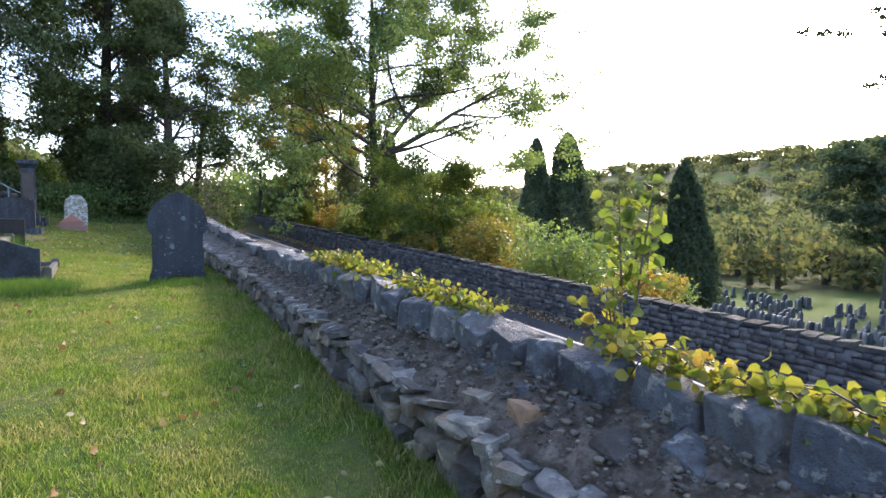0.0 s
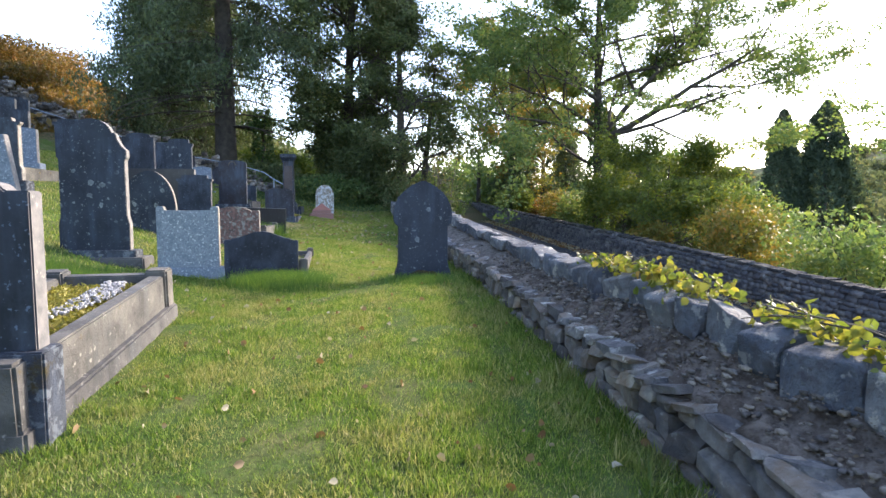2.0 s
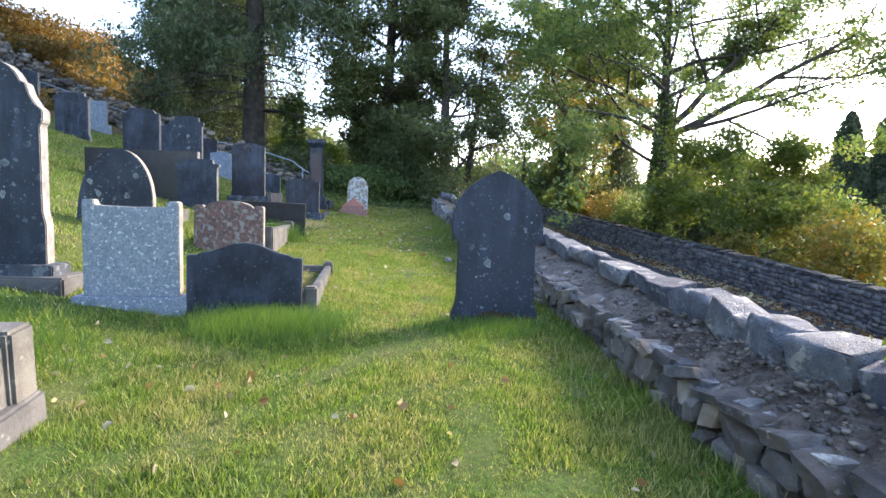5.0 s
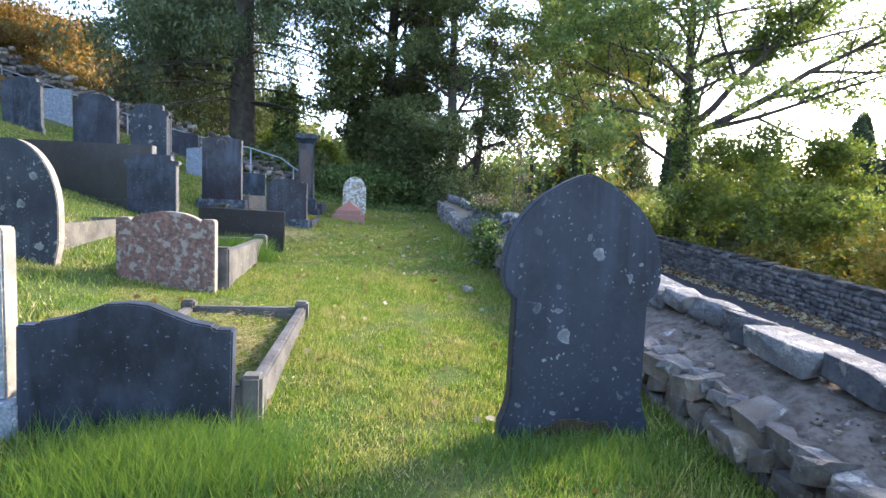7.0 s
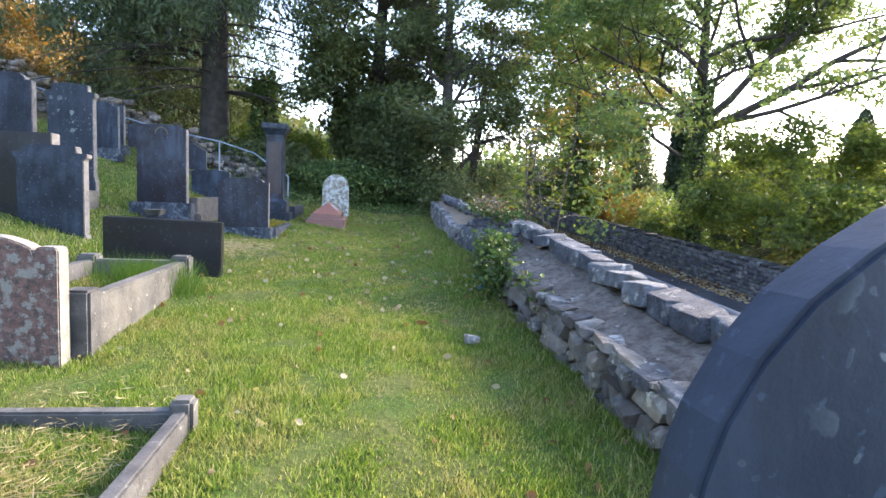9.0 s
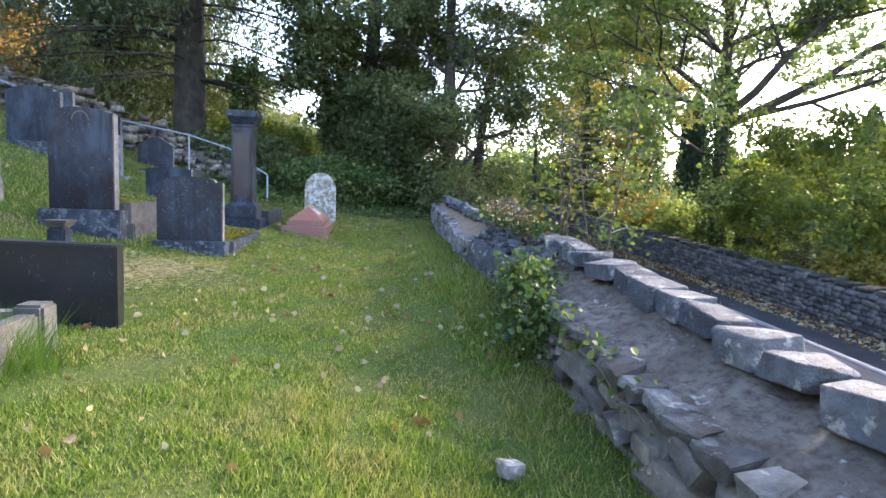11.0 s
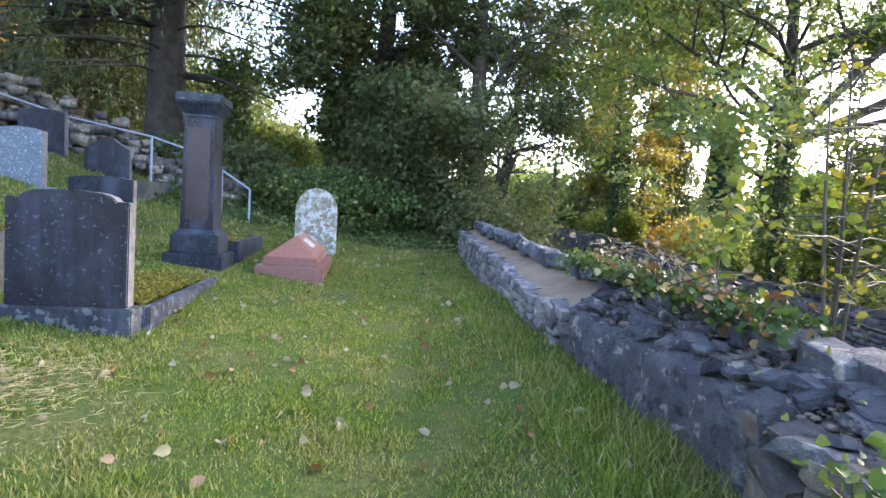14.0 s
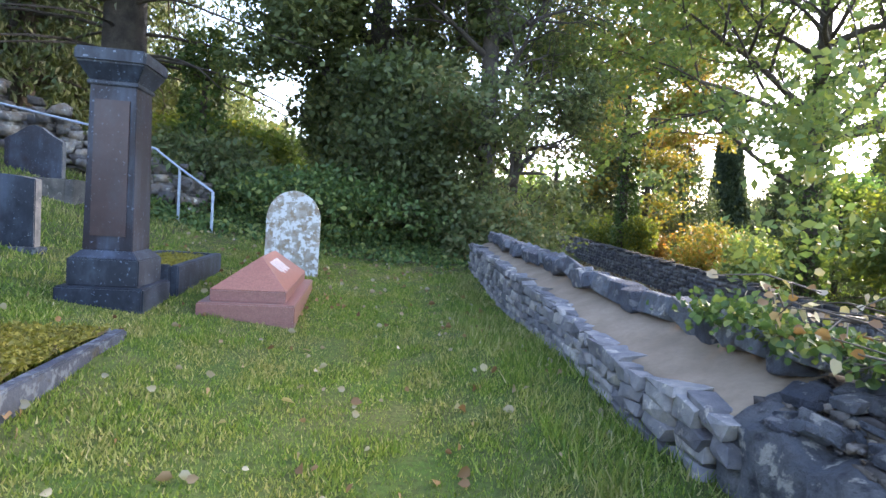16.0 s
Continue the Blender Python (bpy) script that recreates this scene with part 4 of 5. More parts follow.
# pink coped tomb
px0, px1, py0, py1, pzz = -1.12, -0.2, 23.9, 26.1, ground_at(-0.6, 24.5)
pink = empty("coped_tomb", (px0 + px1) / 2, (py0 + py1) / 2, pzz, "polished pink granite coped tomb on the grass", "tomb")
w2, l2 = (px1 - px0) / 2, (py1 - py0) / 2
part("base", box_bm(-w2, w2, -l2, l2, -0.15, 0.16, 0.012), PINK, pink)
part("step", box_bm(-w2 + 0.1, w2 - 0.1, -l2 + 0.1, l2 - 0.1, 0.16, 0.28, 0.01), PINK, pink)
bm = bmesh.new()
a, b = w2 - 0.1, l2 - 0.1
lo = [bm.verts.new(c) for c in ((-a, -b, 0.28), (a, -b, 0.28), (a, b, 0.28), (-a, b, 0.28))]
ridge = [bm.verts.new((0, -b + 0.7, 0.56)), bm.verts.new((0, b - 0.3, 0.56))]
for q in ((lo[0], lo[1], ridge[0]), (lo[1], lo[2], ridge[1], ridge[0]), (lo[2], lo[3], ridge[1]), (lo[3], lo[0], ridge[0], ridge[1]), lo[::-1]):
    bm.faces.new(q)
bmesh.ops.recalc_face_normals(bm, faces=bm.faces)
coped = part("coped_top", bm, PINK, pink)
for i in range(6):
    bm = box_bm(0.03, 0.2 + 0.03 * (i % 2), -0.011, 0.011, -0.003, 0.004, 0)
    ob = part("inscription_line", bm, LEADWHITE, coped, "pale inlaid lettering")
    ob.matrix_local = Matrix.Translation((0.06, -b + 0.75 + 0.1 * i, 0.56 - 0.06 * 0.28 / a + 0.004)) @ Euler((0, math.atan2(0.28, a), 0)).to_matrix().to_4x4()


def kerb_set(label, x0, x1, y0, y1, height, wide=0.13, posts=True, bed=None, mat=KERB, foot=False, pitch=0.0, level=None, fill=-0.06):
    """A grave's kerb: two sides and two ends, corner posts, and what fills it."""
    zc = [ground_at(x, yy) for x in (x0, x1) for yy in (y0, y1)]
    g = min(zc)
    top = max(ground_at(x1, y0), ground_at(x1, y1)) + height - g
    if level is not None:
        top = level - g
    thing = empty("grave_kerb", (x0 + x1) / 2, (y0 + y1) / 2, g, label, "grave kerb", "grave kerbs")
    hx, hy = (x1 - x0) / 2, (y1 - y0) / 2
    rk = random.Random(int(abs(x0 * 31 + y0 * 17)))
    for nm, b4 in (("side_kerb", (-hx, -hx + wide, -hy, hy)), ("side_kerb", (hx - wide, hx, -hy, hy)), ("end_kerb", (-hx + wide, hx - wide, hy - wide, hy)), ("end_kerb", (-hx + wide, hx - wide, -hy, -hy + wide))):
        bm = box_bm(*b4, -0.15, top, 0.014, None, 0.008, rk)
        part(nm, bm, mat, thing)
    if foot:
        part("footing", box_bm(-hx - 0.07, hx + 0.07, -hy - 0.05, hy + 0.05, -0.2, top * 0.42, 0.02, None, 0.015, rk), mat, thing)
    if posts:
        for sx in (-1, 1):
            for sy in (-1, 1):
                cx, cy = sx * (hx - wide / 2), sy * (hy - wide / 2)
                part("corner_post", box_bm(cx - wide * 0.75, cx + wide * 0.75, cy - wide * 0.75, cy + wide * 0.75, -0.15, top + 0.06, 0.02), mat, thing)
    if bed:
        n = 16
        rb = np.random.default_rng(7)
        v = [(-hx + wide + (2 * hx - 2 * wide) * i / n, -hy + wide + (2 * hy - 2 * wide) * j / n, top + fill + 0.05 * math.sin(math.pi * i / n) * math.sin(math.pi * j / n) + rb.normal(0, 0.014)) for j in range(n + 1) for i in range(n + 1)]
        q = [(j * (n + 1) + i, j * (n + 1) + i + 1, (j + 1) * (n + 1) + i + 1, (j + 1) * (n + 1) + i) for j in range(n) for i in range(n)]
        raw("bed", v, q, bed, thing, True, "mossy grave bed")
        m = 5200
        ux, uy = rb.random(m), rb.random(m)
        hump = top + fill + 0.05 * np.sin(math.pi * ux) * np.sin(math.pi * uy) + np.abs(rb.normal(0, 0.014, m)) * (1 + np.sin(ux * 17) * np.sin(uy * 29))
        spots = np.stack([-hx + wide + (2 * hx - 2 * wide) * ux, -hy + wide + (2 * hy - 2 * wide) * uy, hump], 1)
        tagged(leaves("moss_cushion", spots, 0.035, L_MOSS, thing, rb, 0.4, 0.0, 0.6), kind="stuff")
    thing.rotation_euler.x = radians(pitch)
    return thing, top


k1, k1top = kerb_set("tall pale stone grave kerb filled with moss and white chippings", -3.15, -1.98, 5.35, 8.45, 0.42, 0.15, True, MOSS, foot=True, pitch=4.0, level=0.64, fill=-0.1)
kerb_set("low weathered kerb round an overgrown grave", -1.75, -0.6, 10.75, 13.15, 0.06, 0.085, True, None, KERB, level=0.6)
kerb_set("pinkish granite grave kerb with grass growing inside", -2.7, -1.62, 14.15, 16.5, 0.3, 0.13, True, None, KERB)
kerb_set("pale kerb behind a dark headstone", -3.85, -2.8, 20.9, 23.0, 0.38, 0.14, False, MOSS, foot=True)
kerb_set("kerb edging a mossy grave bed", -2.4, -1.36, 20.85, 22.95, 0.07, 0.09, False, MOSS, PLINTH, fill=0.02)
kerb_set("dark slate kerb behind the pillar", -2.25, -1.45, 24.5, 26.3, 0.24, 0.1, False, MOSS, SLATE)
kerb_set("long pale concrete grave kerb on the slope", -6.2, -4.2, 18.6, 20.2, 0.3, 0.14, False, None)
kerb_set("grave kerb in the upper row", -5.4, -4.2, 28.2, 30.0, 0.25, 0.13, False, None)
kerb_set("grave kerb in the upper row", -8.2, -7.0, 16.0, 18.2, 0.25, 0.13, False, None)
kerb_set("stone kerb and slab behind the oval headstone", -4.6, -3.6, 14.5, 16.6, 0.22, 0.12, False, None)

# white chippings along the tall kerb
rc = np.random.default_rng(8)
n = 900
cx, cy = rc.uniform(0.05, 0.42, n), rc.uniform(-1.3, 1.3, n)
keep = cx < 0.2 + 0.16 * np.sin(cy * 2.3)
cx, cy = cx[keep], cy[keep]
bv, bf = [], []
for a, b in zip(cx, cy):
    m = len(bv)
    c = (CUBE + rc.uniform(-0.2, 0.2, CUBE.shape)) * rc.uniform(0.012, 0.026)
    bv += list(c + [a, b, k1top - 0.04])
    bf += [tuple(m + i for i in q) for q in CFACE]
tagged(raw("white_chippings", bv, bf, WHITECHIP, k1), kind="stuff")

# marker vases
def urn(x, y, z, label):
    th = empty("grave_vase", x, y, z, label, "vase")
    part("pedestal", box_bm(-0.1, 0.1, -0.1, 0.1, -0.1, 0.17, 0.02), SLATE, th)
    part("bowl", frustum(-0.09, 0.09, -0.09, 0.09, 0.17, 0.26, -0.05), KERB, th)


urn(-3.05, 19.5, 1.2, "small stone grave vase on a square foot")

# ---- handrail up the bank ----
rail = empty("handrail", -2.2, 29.0, ground_at(-2.2, 29.0), "thin galvanised handrail climbing the bank on posts", "handrail")
RAIL = [(-2.25, 29.0, 2.34), (-2.98, 29.5, 2.75), (-3.45, 29.6, 3.08), (-4.6, 29.7, 3.42), (-6.7, 30.3, 3.8), (-9.4, 30.7, 4.55), (-12.0, 31.3, 5.4), (-14.5, 31.9, 6.2)]
tops = [(x + 2.2, yv - 29, zt - rail.location.z) for x, yv, zt in RAIL]
for i, (x, yv, zt) in enumerate(RAIL):
    if i != 2:
        w = Wood()
        w.add([(x + 2.2, yv - 29, ground_at(x, yv) - 0.2 - rail.location.z), (x + 2.2, yv - 29, zt - rail.location.z)], [0.026, 0.026], 8)
        w.make("post", GALV, rail)
w = Wood()
w.add(tops, [0.022] * len(tops), 8)
w.make("rail", GALV, rail)

# ---- rough stone bank behind the rail ----
bank = empty("stone_bank", -8, 32, ground_at(-8, 32), "tumbled dry-stone bank along the hillside", "stone bank", kind="stuff")
bv, bf = [], []
rr = np.random.default_rng(15)
for k in range(2600):
    t = rr.random()
    x, yv = -3.0 - 14.5 * t, 31.2 + 2.0 * t + rr.normal(0, 0.25)
    s = rr.uniform(0.12, 0.36)
    z = ground_at(x, yv) + abs(rr.normal(0, 0.42)) * (0.6 + 0.9 * t)
    m = len(bv)
    c = (CUBE + rr.uniform(-0.2, 0.2, CUBE.shape)) * [s, s * 0.8, s * 0.6]
    bv += list(c + [x + 8, yv - 32, z - bank.location.z])
    bf += [tuple(m + i for i in q) for q in CFACE]
raw("stones", bv, bf, RUBBLE, bank)

# moss at the pointed headstone's foot
pts = [(-0.24, 0.0)] + [(0.24 * math.cos(math.pi - math.pi * i / 8) , 0.05 + (0.09 + 0.02 * math.sin(i * 2.3)) * math.sin(math.pi * i / 8)) for i in range(9)] + [(0.24, 0.0)]
ob = part("moss_patch", outline_bm(pts, -0.018, -0.004, 0), MOSSBROWN, hs.children[0], "dry brown moss")


# ---- trees ----
def bough(rng, start, dirn, length, r0, wood, tips, depth, bend=0.25, up=0.1, split=3):
    """A limb that bends, tapers and forks; its outer points carry leaves."""
    p, d = np.array(start, float), np.array(dirn, float)
    d /= np.linalg.norm(d)
    n = 5
    path, rad = [p.copy()], [r0]
    for i in range(n):
        d = d + rng.normal(0, bend * 0.5, 3) + [0, 0, up * 0.3]
        d /= np.linalg.norm(d)
        p = p + d * length / n
        path.append(p.copy())
        rad.append(r0 * (1 - 0.7 * (i + 1) / n))
        if depth <= 1:
            tips.append((p.copy(), d.copy()))
        if depth > 0 and i >= 1:
            for _ in range(split if i == n - 1 else 1):
                side = rng.normal(0, 1, 3)
                side -= d * side.dot(d)
                side /= np.linalg.norm(side) + 1e-9
                nd = d * rng.uniform(0.4, 0.9) + side * rng.uniform(0.5, 0.9)
                bough(rng, p, nd, length * rng.uniform(0.42, 0.68), rad[-1] * 0.7, wood, tips, depth - 1, bend, up, split)
    wood.add(path, rad, 6 if depth else 4)


def broadleaf(label, x, y, height, r0, n_leaves, leaf, mat, seed, spread=0.45, first=0.3, limbs=9, depth=2, lean=(0, 0), tuft=0.5, bark=BARK, z=None, name="tree", extra=(), rise=1.0, share=0.5, grain=0.9):
    rng = np.random.default_rng(seed)
    base = ground_at(x, y) if z is None else z
    th = empty(name, x, y, base, label, "tree")
    wood, tips = Wood(), []
    n = 8
    path = [np.array([lean[0] * t * t + 0.12 * height * 0.1 * math.sin(3 * t + seed), lean[1] * t * t, -0.4 + t * height * 0.92]) for t in np.linspace(0, 1, n)]
    wood.add(path, [r0 * (1.25 if i == 0 else 1) * (1 - 0.85 * i / (n - 1)) for i in range(n)], 10)
    for k in range(limbs):
        t = first + (0.97 - first) * (k + rng.random() * 0.6) / limbs
        i = min(int(t * (n - 1)), n - 2)
        s = t * (n - 1) - i
        p = path[i] * (1 - s) + path[i + 1] * s
        a = k * 2.4 + rng.uniform(-0.5, 0.5)
        reach = spread * height * (0.55 + 0.7 * math.sin(math.pi * min(1, (t - first) / (1 - first) * 0.9 + 0.12)))
        d = np.array([math.cos(a), math.sin(a), rise * rng.uniform(0.25, 0.8)])
        bough(rng, p, d, reach, r0 * 0.42 * (1.1 - t), wood, tips, depth)
    for hz, d, length, r in extra:
        t = hz / (height * 0.92)
        i = min(int(t * (n - 1)), n - 2)
        bough(rng, path[i] + (path[i + 1] - path[i]) * (t * (n - 1) - i), d, length, r, wood, tips, depth, 0.2, 0.05)
    wood.make("trunk", bark, th)
    pts = np.array([t[0] for t in tips])
    drift = np.sin(pts[:, 0] * grain * 1.7 + seed + np.sin(pts[:, 2] * grain)) + np.sin(pts[:, 1] * grain * 1.9 + np.sin(pts[:, 0])) + np.sin(pts[:, 2] * grain * 2.6 + np.sin(pts[:, 1] * 1.3))
    pts = pts[drift >= np.quantile(drift, 1 - share)]
    pts = pts[rng.random(len(pts)) < 0.6]
    pick = rng.integers(0, len(pts), n_leaves)
    c = pts[pick] + rng.normal(0, tuft, (n_leaves, 3)) * [1, 1, 0.45]
    c = c[c[:, 2] > 0.2]
    leaves("crown", c, leaf, mat, th, rng, 0.25)
    return th


def conifer(label, x, y, height, r0, mat, seed, reach=4.5, tiers=26, first=0.12, n=26000, leaf=0.3, droop=0.5, z=None, bare=0.0, name="conifer", hang=0.6):
    """A larch-like conifer: whorls of drooping boughs hung with needles."""
    rng = np.random.default_rng(seed)
    base = ground_at(x, y) if z is None else z
    th = empty(name, x, y, base, label, "tree")
    wood, trunk = Wood(), Wood()
    trunk.add([(0, 0, -0.4), (0.05, 0, height * 0.3), (-0.1, 0.05, height * 0.65), (0, 0, height)], [r0 * 1.2, r0 * 0.85, r0 * 0.5, 0.03], 12)
    pts = []
    for k in range(tiers):
        t = first + (1 - first) * k / tiers
        for b in range(5):
            a = rng.uniform(0, 6.28)
            L = reach * (1 - t) ** 0.75 * rng.uniform(0.6, 1.15) + 0.4
            p0 = np.array([0, 0, t * height])
            path = [p0]
            m = 7
            for i in range(1, m + 1):
                s = i / m
                path.append(p0 + np.array([math.cos(a + 0.15 * math.sin(5 * s + k)) * L * s, math.sin(a) * L * s, L * (0.12 * s - droop * s * s + 0.12 * s ** 4)]))
            wood.add(path, [max(0.008, 0.05 * (1 - i / m) * (1 - t) + 0.008) for i in range(m + 1)], 4)
            if t * height > bare:
                for i in range(2, m + 1):
                    pts.append((path[i], L))
    trunk.make("trunk", BARK, th)
    tagged(wood.make("branchwork", BARK, th), kind="stuff")
    P = np.array([p for p, _ in pts])
    pick = rng.integers(0, len(P), n)
    c = P[pick] + rng.normal(0, 0.28, (n, 3)) * [1, 1, 0.5] - np.stack([np.zeros(n), np.zeros(n), np.abs(rng.normal(0, hang, n))], 1)
    leaves("crown", c, leaf, mat, th, rng, 0.0, 1.2, 0.3)
    return th


def blob_points(rng, n, shells, base=0.0):
    """Points near the skins of a few overlapping uneven masses, so that a shrub has depth and gaps."""
    out = []
    w = np.array([s[3] * s[5] + s[4] * s[5] for s in shells])
    for (cx, cy, cz, rx, ry, rz), k in zip(shells, (n * w / w.sum()).astype(int)):
        d = rng.normal(size=(k, 3))
        d /= np.linalg.norm(d, axis=1, keepdims=True)
        r = rng.uniform(0.45, 1.05, (k, 1)) ** 0.6
        bump = 1 + 0.16 * np.sin(d[:, :1] * 7 + cx) * np.cos(d[:, 2:] * 6 + cy)
        out.append(np.array([cx, cy, cz]) + d * r * bump * [rx, ry, rz])
    p = np.concatenate(out)
    return p[p[:, 2] > base]


def shrub(label, x, y, w, h, n, leaf, mat, seed, z=None, stems=7, name="shrub", lumps=7, category="shrub"):
    rng = np.random.default_rng(seed)
    base = ground_at(x, y) if z is None else z
    th = empty(name, x, y, base, label, category)
    shells = []
    for k in range(lumps):
        a, r = rng.uniform(0, 6.28), rng.uniform(0, 0.5) * w / 2
        zz = h * rng.uniform(0.25, 0.75)
        s = rng.uniform(0.28, 0.5) * (1.15 - 0.5 * zz / h)
        shells.append((r * math.cos(a), r * math.sin(a), zz, w * s, w * s, h * s * 0.75))
    wood = Wood()
    for s in shells[:stems]:
        wood.add([(0, 0, -0.2), (s[0] * 0.4, s[1] * 0.4, s[2] * 0.5), (s[0], s[1], s[2] + s[5] * 0.5)], [0.03 * h ** 0.5, 0.02 * h ** 0.5, 0.006], 5)
    wood.make("stem", BARK, th)
    leaves("foliage", blob_points(rng, n, shells), leaf, mat, th, rng)
    return th


# the great backlit tree across the road, and others beyond that wall
oak = broadleaf("tall backlit broadleaf tree with a forked trunk", 17.5, 37.5, 24, 0.42, 120000, 0.22, L_OAK, 21, 0.21, 0.42, 15, 2, (0.3, 0), 0.42, share=0.62,
          extra=((7.2, (0.9, -0.3, 0.42), 11.0, 0.24), (7.6, (0.55, -0.3, 0.85), 9.0, 0.22), (8.2, (-0.9, -0.2, 0.5), 8.0, 0.16), (6.5, (0.7, 0.6, 0.6), 8.0, 0.16), (5.5, (-0.8, 0.3, 0.35), 6.5, 0.12), (7.0, (-0.75, -0.65, 0.3), 9.0, 0.14), (9.5, (-0.5, -0.8, 0.35), 8.0, 0.14), (7.5, (0.6, -0.8, 0.35), 9.0, 0.15), (11.0, (0.8, -0.2, 0.3), 9.0, 0.14), (12.5, (-0.8, -0.4, 0.4), 8.0, 0.12)))
slender = broadleaf("ivy-clad slender tree beyond the road wall", 14.8, 47.0, 17, 0.3, 18000, 0.26, L_AUTUMN, 22, 0.17, 0.3, 10, 2, (-0.4, 0), 0.5)


def trunk_ivy(tree, height, r, n, seed, leaf=0.16):
    """Ivy clinging round a trunk, thinning out upwards."""
    rng = np.random.default_rng(seed)
    t = rng.random(n) ** 1.4
    a = rng.uniform(0, 6.28, n)
    rr_ = r * (1.25 - 0.5 * t) * rng.uniform(0.7, 1.25, n)
    leaves("ivy", np.stack([rr_ * np.cos(a), rr_ * np.sin(a), t * height], 1), leaf, L_IVY, tree, rng, 0.0, 0.4, 0.9, "green ivy")


trunk_ivy(oak, 9.5, 0.62, 5200, 181)
trunk_ivy(slender, 9.0, 0.5, 4200, 182)
broadleaf("thin autumn tree beyond the road", 20.5, 55.0, 17, 0.28, 14000, 0.34, L_AUTUMN, 23, 0.16, 0.25, 10, 2, (0, 0), 0.6)
broadleaf("low broadleaf tree beyond the road", 27.0, 36.0, 6.0, 0.2, 10000, 0.28, L_OAK, 24, 0.3, 0.15, 10, 2, (0, 0), 0.6)
broadleaf("broadleaf tree beyond the road", 31.0, 50.0, 10, 0.3, 12000, 0.36, L_GREEN, 25, 0.2, 0.15, 10, 2, (0, 0), 0.7)
conifer("dark conifer beyond the road", 19.5, 60, 15, 0.25, L_LARCH, 26, 4.0, 18, 0.1, 9000, 0.45)
conifer("dark conifer beyond the road", 27.0, 66, 15, 0.25, L_LARCH, 27, 4.2, 18, 0.1, 9000, 0.5)
for x, y, h, sd in ((22.0, 53.0, 9.5, 261), (18.2, 56.0, 8.0, 262), (26.5, 50.0, 9.0, 263), (31.0, 47.0, 9.0, 264)):
    conifer("dark bushy conifer beyond the road", x, y, h, 0.16, L_LARCH, sd, 2.9, 18, 0.03, 13000, 0.24, 0.35)["group"] = "conifers beyond the road"
shrub("small rust-brown conifer by the road wall", 16.3, 46.0, 1.7, 2.2, 2600, 0.12, L_BRACKEN, 265, z=0.1)
# larches and evergreens closing the path's end
conifer("tall larch with drooping branches above the graves", -6.0, 34.5, 27, 0.5, L_LARCH, 31, 7.4, 36, 0.1, 110000, 0.24, 0.5, bare=5.4, hang=0.8)
conifer("larch on the hill behind the graves", -9.0, 42.0, 23, 0.4, L_LARCH, 32, 5.2, 32, 0.1, 34000, 0.3, 0.5, bare=2.5, hang=0.8)
conifer("larch on the hill with low drooping branches", -9.8, 37.0, 17, 0.32, L_LARCH, 39, 4.0, 26, 0.06, 34000, 0.26, 0.5, hang=0.8)
conifer("larch in the wood above the graves", -11.4, 41.0, 15, 0.3, L_LARCH, 38, 3.2, 24, 0.04, 26000, 0.28, 0.5, hang=0.8)
broadleaf("dark evergreen tree at the path's end", 3.7, 32.2, 16, 0.36, 44000, 0.15, L_HOLLY, 35, 0.105, 0.08, 26, 2, (-0.5, 0), 0.28, share=0.42)
broadleaf("dark evergreen tree at the path's end", 0.8, 34.2, 19, 0.4, 100000, 0.18, L_DARK, 36, 0.125, 0.08, 30, 2, (0.2, 0), 0.34, share=0.78)
broadleaf("small ivy-covered tree by the road", 5.2, 36.5, 12, 0.3, 9000, 0.18, L_HOLLY, 37, 0.13, 0.12, 12, 2, (0.8, 0), 0.5)
shrub("dark ivy bank under the trees", -0.6, 31.2, 5.0, 1.6, 9000, 0.12, L_IVY, 41)
shrub("dense evergreen bush at the wall's end", 3.2, 30.6, 3.4, 3.6, 12000, 0.13, L_HOLLY, 42)
shrub("tall evergreen thicket at the path's end", 1.6, 31.8, 3.8, 4.0, 16000, 0.15, L_HOLLY, 47, lumps=11)
shrub("tall evergreen thicket at the path's end", 0.4, 34.0, 3.6, 5.0, 15000, 0.17, L_DARK, 48, lumps=10)
shrub("yellowing undergrowth behind the trees", 3.0, 44.0, 7.0, 4.0, 8000, 0.26, L_AUTUMN, 49, lumps=11)
shrub("brown undergrowth behind the trees", -8.5, 46.0, 9.0, 4.0, 8000, 0.22, L_HOLLY, 50, lumps=11)
shrub("green undergrowth beside the road", 7.5, 46.0, 6.0, 4.5, 7000, 0.24, L_OAK, 51, lumps=9)
shrub("brown-green undergrowth at the path's end", -3.6, 33.5, 6.0, 1.7, 9000, 0.16, L_HOLLY, 43)
shrub("yellow-leaved bush behind the bank", -4.2, 38.0, 6.0, 2.2, 7000, 0.2, L_LIME, 44)
shrub("bush with yellowing leaves at the wall's end", 4.2, 33.0, 2.6, 3.2, 6000, 0.15, L_LIME, 45)
shrub("round green bush by the road wall", 15.0, 45.5, 2.2, 2.6, 4000, 0.16, L_LIME, 46, z=0.6)
